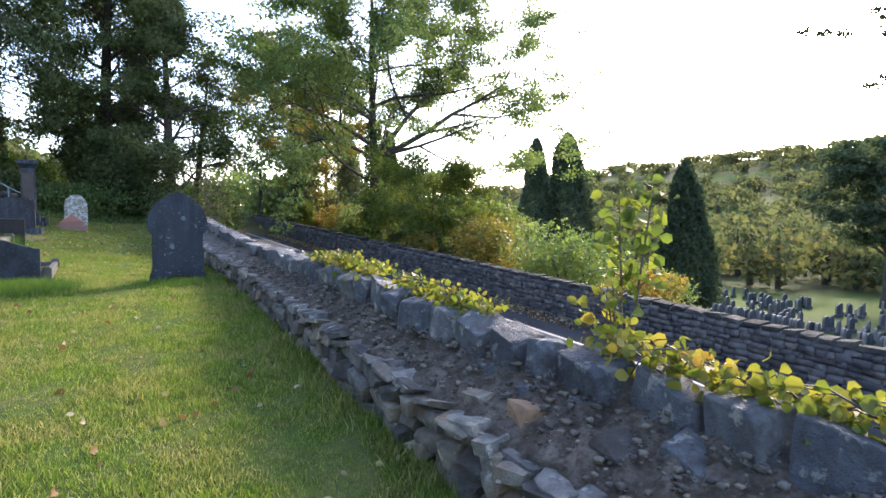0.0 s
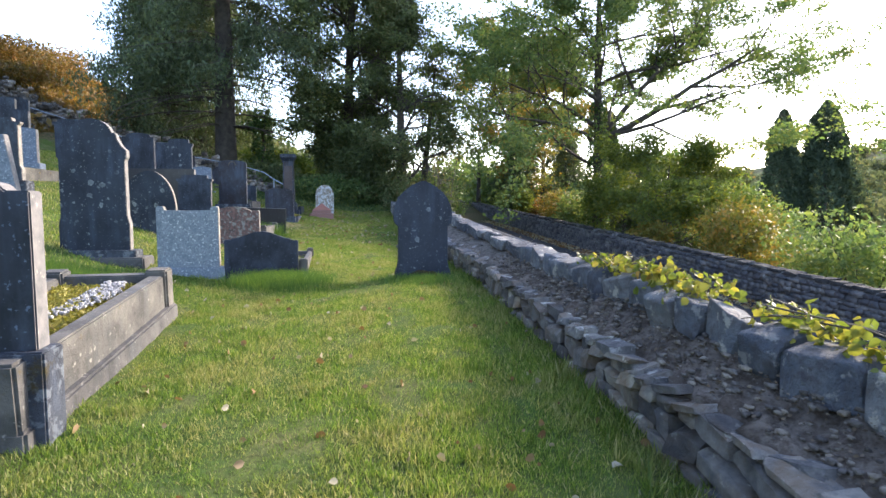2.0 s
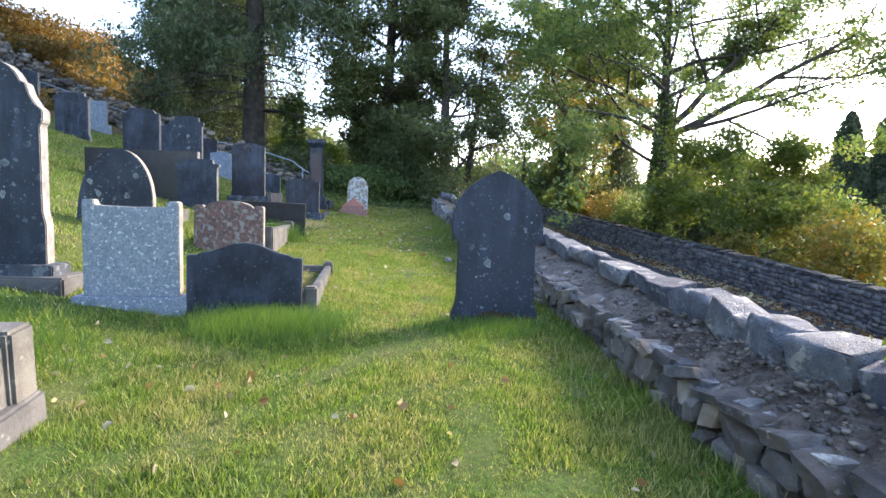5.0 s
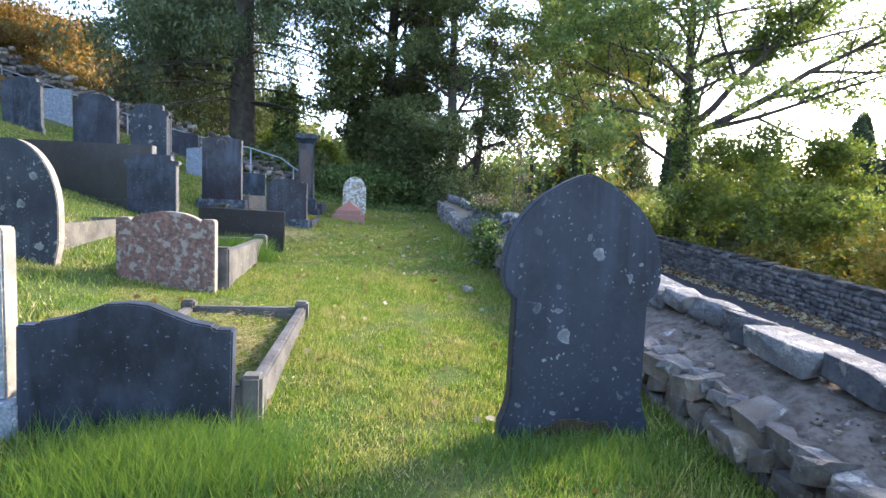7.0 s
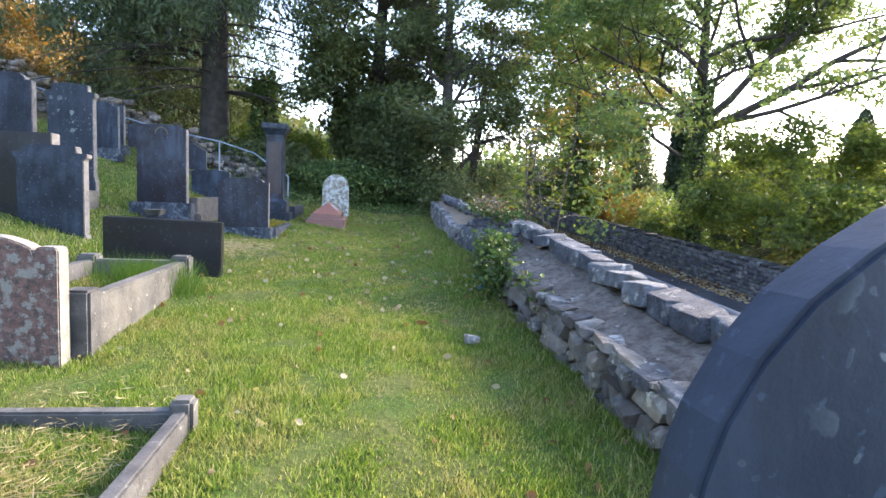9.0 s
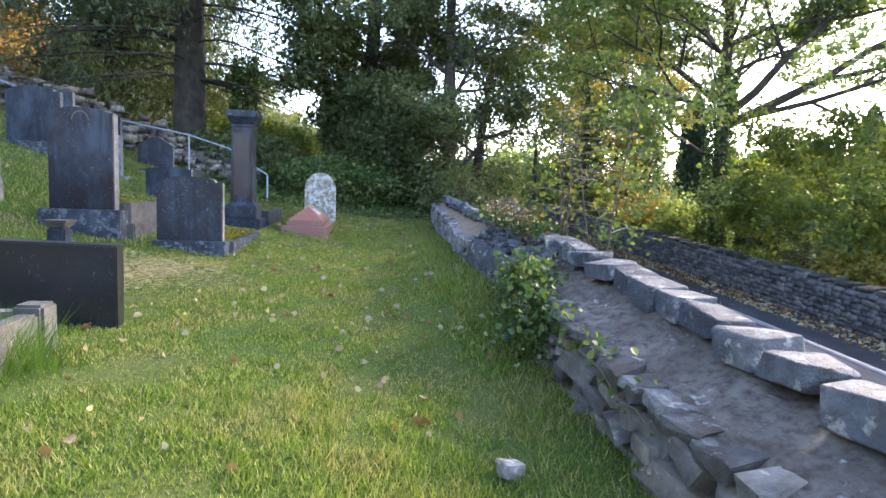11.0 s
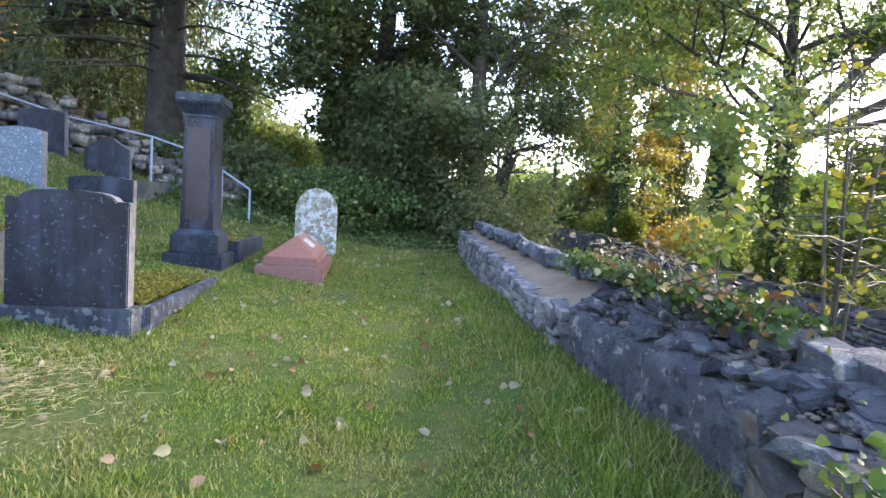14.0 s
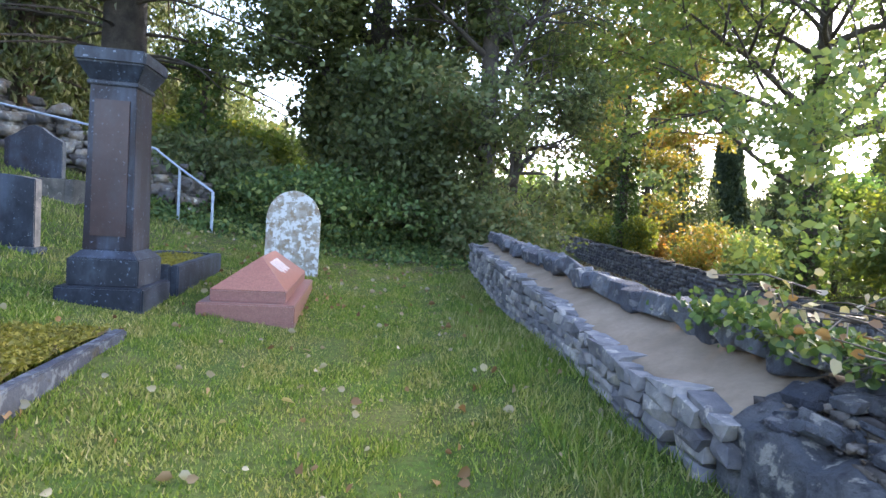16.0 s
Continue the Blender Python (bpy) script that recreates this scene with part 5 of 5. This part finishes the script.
for i, (x, y, w, h, mt) in enumerate(((17, 14, 4.0, 2.4, L_AUTUMN), (18, 18, 5, 4.2, L_OAK), (17, 23, 4.5, 4.5, L_AUTUMN), (22.5, 26, 6.0, 4.0, L_OAK), (15.6, 27.5, 3, 2.6, L_AUTUMN), (16.5, 39, 3.6, 4, L_OAK), (17.5, 43, 4, 4.5, L_AUTUMN), (20, 48, 5, 4.5, L_OAK), (24, 32, 6, 6.5, L_AUTUMN), (16.4, 52, 4, 4.0, L_LIME), (23, 18, 5, 3.0, L_AUTUMN), (28, 22, 6, 4, L_OAK))):
    shrub("tangled autumn shrub beyond the road wall", x, y, w, h, 5200, 0.2, mt, 60 + i, lumps=9, z=ground_at(x, y) - 0.6)["group"] = "shrubs beyond the road wall"

broadleaf("low spreading broadleaf tree with sunlit yellow-green leaves beyond the road wall", 18.2, 30.5, 6.2, 0.16, 26000, 0.2, L_LIME, 240, 0.42, 0.2, 14, 2, (0.3, 0), 0.34, rise=0.5, share=0.6)
stump = broadleaf("dead stem wrapped in dark ivy behind the bank", -4.1, 35.0, 4.6, 0.2, 900, 0.15, L_IVY, 241, 0.14, 0.75, 5, 1, (0.2, 0), 0.3)
trunk_ivy(stump, 4.4, 0.5, 2400, 183, 0.15)
# bracken and scrub on the hill
rngb = np.random.default_rng(77)
for i, (x, y) in enumerate(((-17, 27), (-20, 33), (-23, 31), (-18, 38), (-24, 40), (-22, 50), (-21, 42), (-19, 30), (-22, 38), (-24, 27), (-21, 47), (-18, 24))):
    shrub("orange autumn bracken and scrub on the hillside", x, y, 7.5, 1.5, 3600, 0.2, L_BRACKEN, 80 + i)


nb = 42000
bx, by = rngb.uniform(-40, -12.5, nb), rngb.uniform(20, 64, nb)
bz = terrain(bx, by) + np.abs(rngb.normal(0, 0.28, nb)) * (0.6 + 0.6 * np.sin(bx * 0.9) * np.sin(by * 0.7))
tagged(leaves("bracken", np.stack([bx, by, bz], 1), 0.36, L_BRACKEN, None, rngb, 0.2, 0.3, 0.5), "rust-brown autumn bracken covering the hillside", "bracken", kind="stuff")


def far_clumps(name, label, n, place, leaf, mat, seed, per, category="wood"):
    """Distant trees whose crowns run together: each a mass of leaf clumps on a short trunk."""
    rng = np.random.default_rng(seed)
    pts, wood = [], Wood()
    for k in range(n):
        x, y, w, h = place(rng)
        z = ground_at(x, y)
        wood.add([(x, y, z - 1), (x, y, z + h * 0.7)], [w * 0.05, w * 0.02], 5)
        shells = [(x + rng.normal(0, w * 0.2), y + rng.normal(0, w * 0.2), z + h * rng.uniform(0.22, 0.7), w * rng.uniform(0.25, 0.42), w * rng.uniform(0.25, 0.42), h * rng.uniform(0.22, 0.34)) for _ in range(5)]
        pts.append(blob_points(rng, per, shells, z))
    th = empty(name, 0, 0, 0, label, category, kind="stuff")
    wood.make("trunk", BARK, th)
    leaves("crown", np.concatenate(pts), leaf, mat, th, rng)
    return th


far_clumps("far_wood", "autumn woodland across the valley", 280, lambda r: (r.uniform(92, 230), r.uniform(10, 290), r.uniform(9, 16), r.uniform(8, 15)), 1.6, L_FAR, 91, 260)
far_clumps("far_hill_wood", "hedges and woods on the far hill", 330, lambda r: (r.uniform(210, 560), r.uniform(20, 560), r.uniform(14, 30), r.uniform(8, 14)), 3.4, L_FAR, 92, 150)
far_clumps("valley_scrub", "scrub below the road", 60, lambda r: (r.uniform(26, 56), r.uniform(40, 115), r.uniform(4, 7), r.uniform(3.5, 7)), 0.6, L_FAR, 93, 420)
far_clumps("woods_behind", "woods behind the churchyard", 46, lambda r: (r.uniform(-14, 12), r.uniform(52, 90), r.uniform(5, 8), r.uniform(2.5, 4.5)), 0.7, L_HOLLY, 94, 330)


far_clumps("road_wood", "trees closing the view down the road", 34, lambda r: (r.uniform(14, 40), r.uniform(56, 84), r.uniform(5, 8), r.uniform(5, 8.5)), 0.6, L_OAK, 95, 420)


def cypress(label, x, y, w, h, seed, z=None):
    rng = np.random.default_rng(seed)
    base = ground_at(x, y) if z is None else z
    th = empty("cypress", x, y, base, label, "tree")
    wood = Wood()
    wood.add([(0, 0, -0.5), (0, 0, h * 0.9)], [w * 0.06, 0.05], 7)
    wood.make("trunk", BARK, th)
    n = 14000
    t = rng.uniform(0, 1, n) ** 0.8
    a = rng.uniform(0, 6.28, n)
    r = w / 2 * np.sqrt(1 - t ** 2.4) * (0.8 + 0.2 * np.sin(t * 6 + 0.5)) * rng.uniform(0.6, 1.08, n) * (1 + 0.15 * np.sin(a * 3 + t * 7) + 0.08 * np.sin(a * 8 + t * 19))
    c = np.stack([r * np.cos(a), r * np.sin(a), 0.4 + t * h * (1 + 0.06 * np.sin(a * 2 + 1))], 1)
    leaves("crown", c, 0.3 + 0.04 * w, L_FARDARK, th, rng, 0, -1.0, 0.45)
    return th


cypress("dark broad cypress in the valley", 101.8, 103, 17, 30, 101)
cypress("dark broad cypress in the valley", 93, 105, 12, 28, 102)
cypress("dark columnar cypress below the road", 54, 37, 7.5, 15, 103)
cypress("dark columnar cypress in the valley", 30, 60, 4.5, 13, 104)
# spreading pine by the lower burial ground
pine = broadleaf("spreading dark pine by the lower burial ground", 84, 29, 20, 0.8, 22000, 0.6, L_FARDARK, 105, 0.26, 0.3, 14, 2, (0, 0), 0.6, name="pine_tree")
broadleaf("pine reaching a bough over the valley", 22.5, 2.6, 17, 0.3, 3000, 0.12, L_FARDARK, 106, 0.06, 0.94, 1, 1, (0, 0), 0.12, name="pine_tree", extra=((11.4, (-0.3, 0.95, -0.1), 4.8, 0.07),), share=1.0)

# lower burial ground
rng = np.random.default_rng(110)
low = headstone("round", -0.4, 0.4, 0.2, 1.3, 0, 0.2, SLATE, "small far grey gravestone in the lower burial ground", 0.35, 0.1)
low["group"] = "gravestones of the lower burial ground"
for k in range(110):
    br, ds = radians(rng.uniform(58, 72)), rng.uniform(50, 84)
    x, y = ds * math.sin(br), ds * math.cos(br)
    copy_thing(low, pose(x, y, ground_at(x, y), 0, 0, rng.uniform(-15, 15)))
low.matrix_world = pose(60, 20, ground_at(60, 20))


# ---- plants on and by the wall ----
def wall_plant(name, label, spots, n, spread, leaf, mat, seed, lift=0.08, flat=0.3, category="plant", stems=12):
    rng = np.random.default_rng(seed)
    x0, y0, z0 = spots[0]
    th = empty(name, x0, y0, z0, label, category)
    sp = np.array(spots) - [x0, y0, z0]
    pick = rng.integers(0, len(sp) - 1, n)
    t = rng.random((n, 1))
    c = sp[pick] * (1 - t) + sp[pick + 1] * t + rng.normal(0, 1, (n, 3)) * spread + [0, 0, lift]
    wood = Wood()
    for i in range(stems):
        a, b = c[rng.integers(0, n)], c[rng.integers(0, n)]
        if np.linalg.norm(a - b) < 1.2:
            wood.add([a, (a + b) / 2 + [0, 0, 0.05], b], [0.006, 0.005, 0.003], 4)
    if wood.v:
        tagged(wood.make("stem", TWIG, th), kind="stuff")
    leaves_near("foliage", c, leaf, mat, th, rng, flat, 0.1, 0.95)
    return th


def cope_spot(y, dx=0.0, dz=0.0):
    ex, ez, cx, cz = wall_at(y)
    return (cx + dx, y, cz + dz)


wall_plant("vine", "yellow and red autumn vine leaves over the coping", [cope_spot(yy, 0.06) for yy in (5.3, 5.7, 6.1, 6.5, 6.9)], 520, (0.1, 0.12, 0.05), 0.058, L_YELLOW, 120)
wall_plant("vine", "yellow-green vine leaves over the coping", [cope_spot(yy, 0.08) for yy in (3.5, 3.9, 4.3, 4.8)], 380, (0.08, 0.12, 0.05), 0.058, L_YELLOW, 128)
wall_plant("vine", "yellow autumn vine leaves over the coping", [cope_spot(yy, 0.1) for yy in (1.5, 1.8, 2.1, 2.45)], 240, (0.08, 0.1, 0.06), 0.068, L_YELLOW, 121)
wall_plant("vine", "yellow and green vine leaves trailing over the coping", [cope_spot(yy, 0.1) for yy in (0.8, 1.1, 1.45)], 140, (0.08, 0.1, 0.05), 0.068, L_YELLOW, 122)
wall_plant("vine", "thin green creeper on the coping", [cope_spot(yy, 0.05) for yy in (6.8, 7.1, 7.5)], 60, (0.08, 0.1, 0.03), 0.06, L_LIME, 127)
wall_plant("ivy", "green ivy spreading along the wall's top", [cope_spot(yy, -0.02) for yy in (18.7, 19.3, 20, 20.6, 21.2, 21.8)], 2600, (0.13, 0.12, 0.04), 0.045, L_IVY, 123, 0.04)
wall_plant("bramble", "dark green bramble clump against the wall", [(2.03, 16.65, 0.78), (2.0, 16.95, 0.85), (2.05, 17.2, 0.98), (2.12, 17.4, 1.08)], 4000, (0.12, 0.14, 0.14), 0.045, L_IVY, 124, 0.08, 0.2, "bramble", 40)
wall_plant("ivy", "sparse ivy on the lower wall face", [(2.05, 15.2, 0.85), (2.05, 16.3, 0.9), (2.05, 17.2, 0.8)], 150, (0.05, 0.25, 0.1), 0.05, L_IVY, 125)
wall_plant("dry_stems", "tangle of dry brown stems over the wall", [(2.6, 18.6, 1.5), (2.6, 19.4, 1.6), (2.6, 20.2, 1.7), (2.7, 21.2, 1.75)], 260, (0.15, 0.2, 0.1), 0.05, L_FALLEN, 126, 0.05, 0.2, "plant", 70)


def sapling(label, x, y, z, h, seed, n, leaf, mat, spread=0.35, stems=3, lo=0.25):
    rng = np.random.default_rng(seed)
    th = empty("sapling", x, y, z, label, "sapling")
    wood, c = Wood(), []
    for s in range(stems):
        top = np.array([rng.normal(0, spread * 0.5), rng.normal(0, spread * 0.5), h * rng.uniform(0.75, 1.0)])
        wood.add([(0, 0, -0.3), top * 0.5 + rng.normal(0, 0.03, 3), top], [0.014, 0.01, 0.004], 5)
        for k in range(n // stems):
            t = rng.uniform(lo, 1.0)
            p = top * t
            e = p + np.array([rng.normal(0, spread * 0.55), rng.normal(0, spread * 0.55), rng.normal(0.02, 0.06)])
            if k % 3 == 0:
                wood.add([p, (p + e) / 2 + [0, 0, 0.03], e], [0.005, 0.004, 0.002], 4)
            c.append(e)
    wood.make("stem", TWIG, th)
    leaves_near("foliage", c, leaf, mat, th, rng, 0.45, 0.25, 0.9)
    return th


sapling("sycamore sapling with lime-green leaves rising behind the wall", 3.3, 2.75, 0.2, 1.75, 130, 90, 0.095, L_LIME, 0.17, 2, 0.45)
sapling("sapling with yellow leaves behind the coping", 3.1, 2.6, 0.1, 0.95, 131, 60, 0.085, L_YELLOW, 0.2, 3, 0.35)
sapling("leafy sapling growing from the wall", 2.95, 18.7, 1.2, 1.9, 132, 240, 0.055, L_AUTUMN, 0.6, 4, 0.2)
sapling("leafy sapling growing from the wall", 3.2, 18.2, 1.0, 2.0, 133, 150, 0.055, L_LIME, 0.5, 2, 0.2)
sapling("pale-leaved sapling behind the wall", 3.0, 19.9, 1.2, 1.3, 134, 34, 0.11, L_LIME, 0.16, 1, 0.4)

# ---- turf ----
def turf(name, label, n, x0, x1, y0, y1, h, seed, keep=None, wide=0.006):
    rng = np.random.default_rng(seed)
    x, y = rng.uniform(x0, x1, n), rng.uniform(y0, y1, n)
    k = x < np.interp(y, WY, EDGE_X) + 0.02
    if keep is not None:
        k &= keep(x, y)
    x, y = x[k], y[k]
    n = len(x)
    z = terrain(x, y) - 0.012
    patch = 0.75 + 0.35 * np.sin(x * 2.1 + 1.3 * np.sin(y * 1.7)) * np.sin(y * 1.3 + np.sin(x * 2.9)) + 0.4 * np.sin(x * 9.1 + 2 * np.sin(y * 5.3)) * np.sin(y * 8.3 + 2 * np.sin(x * 6.1))
    hh = h * rng.uniform(0.45, 1.3, n) * np.clip(patch, 0.7, 1.45)
    a = rng.uniform(0, 6.28, n)
    lean = rng.uniform(0.1, 0.9, n) * hh
    b = rng.uniform(0, 6.28, n)
    w = wide * rng.uniform(0.7, 1.5, n)
    dx, dy = np.cos(a) * w, np.sin(a) * w
    p = np.stack([x, y, z], 1)
    o = np.zeros(n)
    v = np.stack([p + np.stack([dx, dy, o], 1), p - np.stack([dx, dy, o], 1), p + np.stack([np.cos(b) * lean, np.sin(b) * lean, hh], 1)], 1).reshape(-1, 3)
    ob = raw(name, v, np.arange(3 * n).reshape(-1, 3), GRASS)
    return tagged(ob, label, "grass", kind="stuff")


def outside_beds(x, y):
    return ~((x > -3.05) & (x < -1.95) & (y > 5.4) & (y < 8.4))


turf("grass", "short patchy green lawn with dry straw", 560000, -2.6, 2.3, 0.6, 16, 0.058, 140, outside_beds, 0.0045)
turf("grass", "short green lawn at the path's end", 300000, -2.6, 2.5, 16, 29, 0.05, 141, None, 0.006)
turf("grass", "rough grass between the graves", 170000, -10, -2.6, 4, 31, 0.085, 142, outside_beds, 0.008)
turf("tall_grass", "taller grass tufts at the wall's foot", 30000, 1.5, 2.25, 0.8, 28, 0.12, 143, None, 0.006)


def tuft(label, x, y, r, n, h, seed):
    rng = np.random.default_rng(seed)
    th = empty("grass_tuft", x, y, ground_at(x, y), label, "grass", kind="stuff")
    px, py = rng.normal(0, r, n), rng.normal(0, r * 0.7, n)
    z = terrain(x + px, y + py) - th.location.z - 0.01
    hh, b, ln = h * rng.uniform(0.5, 1.2, n), rng.uniform(0, 6.28, n), rng.uniform(0.2, 0.9, n)
    p = np.stack([px, py, z], 1)
    v = np.stack([p + [0.005, 0, 0], p - [0.005, 0, 0], p + np.stack([np.cos(b) * ln * hh, np.sin(b) * ln * hh, hh], 1)], 1).reshape(-1, 3)
    raw("blades", v, np.arange(3 * n).reshape(-1, 3), LUSH, th)


tuft("long grass against the low slate headstone", -1.0, 10.25, 0.27, 7000, 0.2, 150)
tuft("long grass inside the granite kerb", -1.85, 16.1, 0.2, 1400, 0.35, 151)
tuft("long grass at the pointed headstone's foot", 1.2, 10.4, 0.3, 2500, 0.13, 152)
tuft("long grass by the tall kerb", -3.4, 9.4, 0.5, 4500, 0.2, 153)

# fallen leaves
def litter(name, label, n, x0, x1, y0, y1, size, mat, seed, on_road=False):
    rng = np.random.default_rng(seed)
    x, y = rng.uniform(x0, x1, n), rng.uniform(y0, y1, n)
    z = (road_z(y) + 0.012) if on_road else terrain(x, y) + 0.035
    ob = leaves_near(name, np.stack([x, y, z], 1), size, mat, None, rng, 0.85, 0.0, 0.8)
    return tagged(ob, label, "leaves", kind="stuff")


litter("fallen_leaves", "scattered brown and pale fallen leaves on the lawn", 420, -2.5, 1.95, 2, 18, 0.055, L_FALLEN, 160)
litter("fallen_leaves", "fallen leaves under the trees", 600, -2.5, 2.2, 17, 30.5, 0.062, L_FALLEN, 161)
litter("fallen_leaves", "drift of brown leaves along the road's edge", 5000, 12.2, 13.2, -10, 55, 0.12, L_FALLEN, 162, True)
litter("fallen_leaves", "leaves strewn over the road", 700, 3.2, 12.2, -10, 55, 0.1, L_FALLEN, 163, True)

# litter by the wall
th = empty("drink_carton", 1.86, 17.15, ground_at(1.86, 17.15), "crumpled blue plastic wrapper in the grass", "litter")
bm = box_bm(-0.035, 0.035, -0.02, 0.02, 0.02, 0.055, 0.008, None, 0.009, random.Random(4))
part("wrapper", bm, BLUE, th)

# crumbs, twigs and dead leaves lying on the wall's top
rng = np.random.default_rng(170)
n = 2600
wy = np.concatenate([rng.uniform(0.5, 10, 1500), rng.uniform(17.5, 20.7, 1100)])
a = rng.uniform(0.12, 0.85, n)
tab = [np.interp(wy, WY, q) for q in (EDGE_X, EDGE_Z, COPE_X, COPE_Z)]
wx = tab[0] + 0.05 + (tab[2] + 0.15 - tab[0]) * a
wz = tab[1] + 0.012 + (tab[3] - 0.12 - tab[1]) * np.minimum(1, a * 1.25)
tagged(leaves("wall_litter", np.stack([wx, wy, wz], 1), 0.026, L_DEBRIS, None, rng, 0.8, 0.0, 0.6), "dead leaves and crumbs lying on the wall's top", "leaves", kind="stuff")


def straw_heap(label, x, y, rx, ry, n, seed):
    rng = np.random.default_rng(seed)
    px, py = x + rng.normal(0, rx, n), y + rng.normal(0, ry, n)
    pz = terrain(px, py) + 0.03 + np.abs(rng.normal(0, 0.025, n))
    ob = leaves("straw", np.stack([px, py, pz], 1), 0.09, STRAW, None, rng, 0.9, 0.0, 0.05)
    return tagged(ob, label, "straw", kind="stuff")


straw_heap("flattened dry straw on the turf", -2.1, 19.0, 0.35, 0.4, 1900, 171)
straw_heap("dry straw strewn along the lawn", -1.7, 19.5, 0.4, 0.3, 900, 172)
straw_heap("dead grass inside the low kerb", -1.15, 12.0, 0.26, 0.6, 2600, 173)
st = empty("loose_stone", 1.36, 15.0, ground_at(1.36, 15.0), "pale rounded stone lying in the grass", "stone")
ob = new("stone_body", stone_mesh("stone", random.Random(9), PALE, 2))
ob.parent = st
ob.matrix_local = Matrix.LocRotScale((0, 0, 0.04), Euler((0.2, 0.1, 0.5)), (0.15, 0.1, 0.09))

# ivy and seedlings creeping over the bank at the path's end
rng = np.random.default_rng(190)
n = 15000
cx_, cy_ = rng.uniform(-4.5, 3.2, n), 28.6 + 4.2 * rng.random(n) ** 0.7
cz_ = terrain(cx_, cy_) + np.abs(rng.normal(0, 0.09, n)) * (0.4 + 0.35 * (cy_ - 28.4)) + 0.02
tagged(leaves_near("ground_ivy", np.stack([cx_, cy_, cz_], 1), 0.07, L_IVY, None, rng, 0.4, 0.0, 0.9), "ivy and seedlings creeping over the bank", "ivy", kind="stuff")
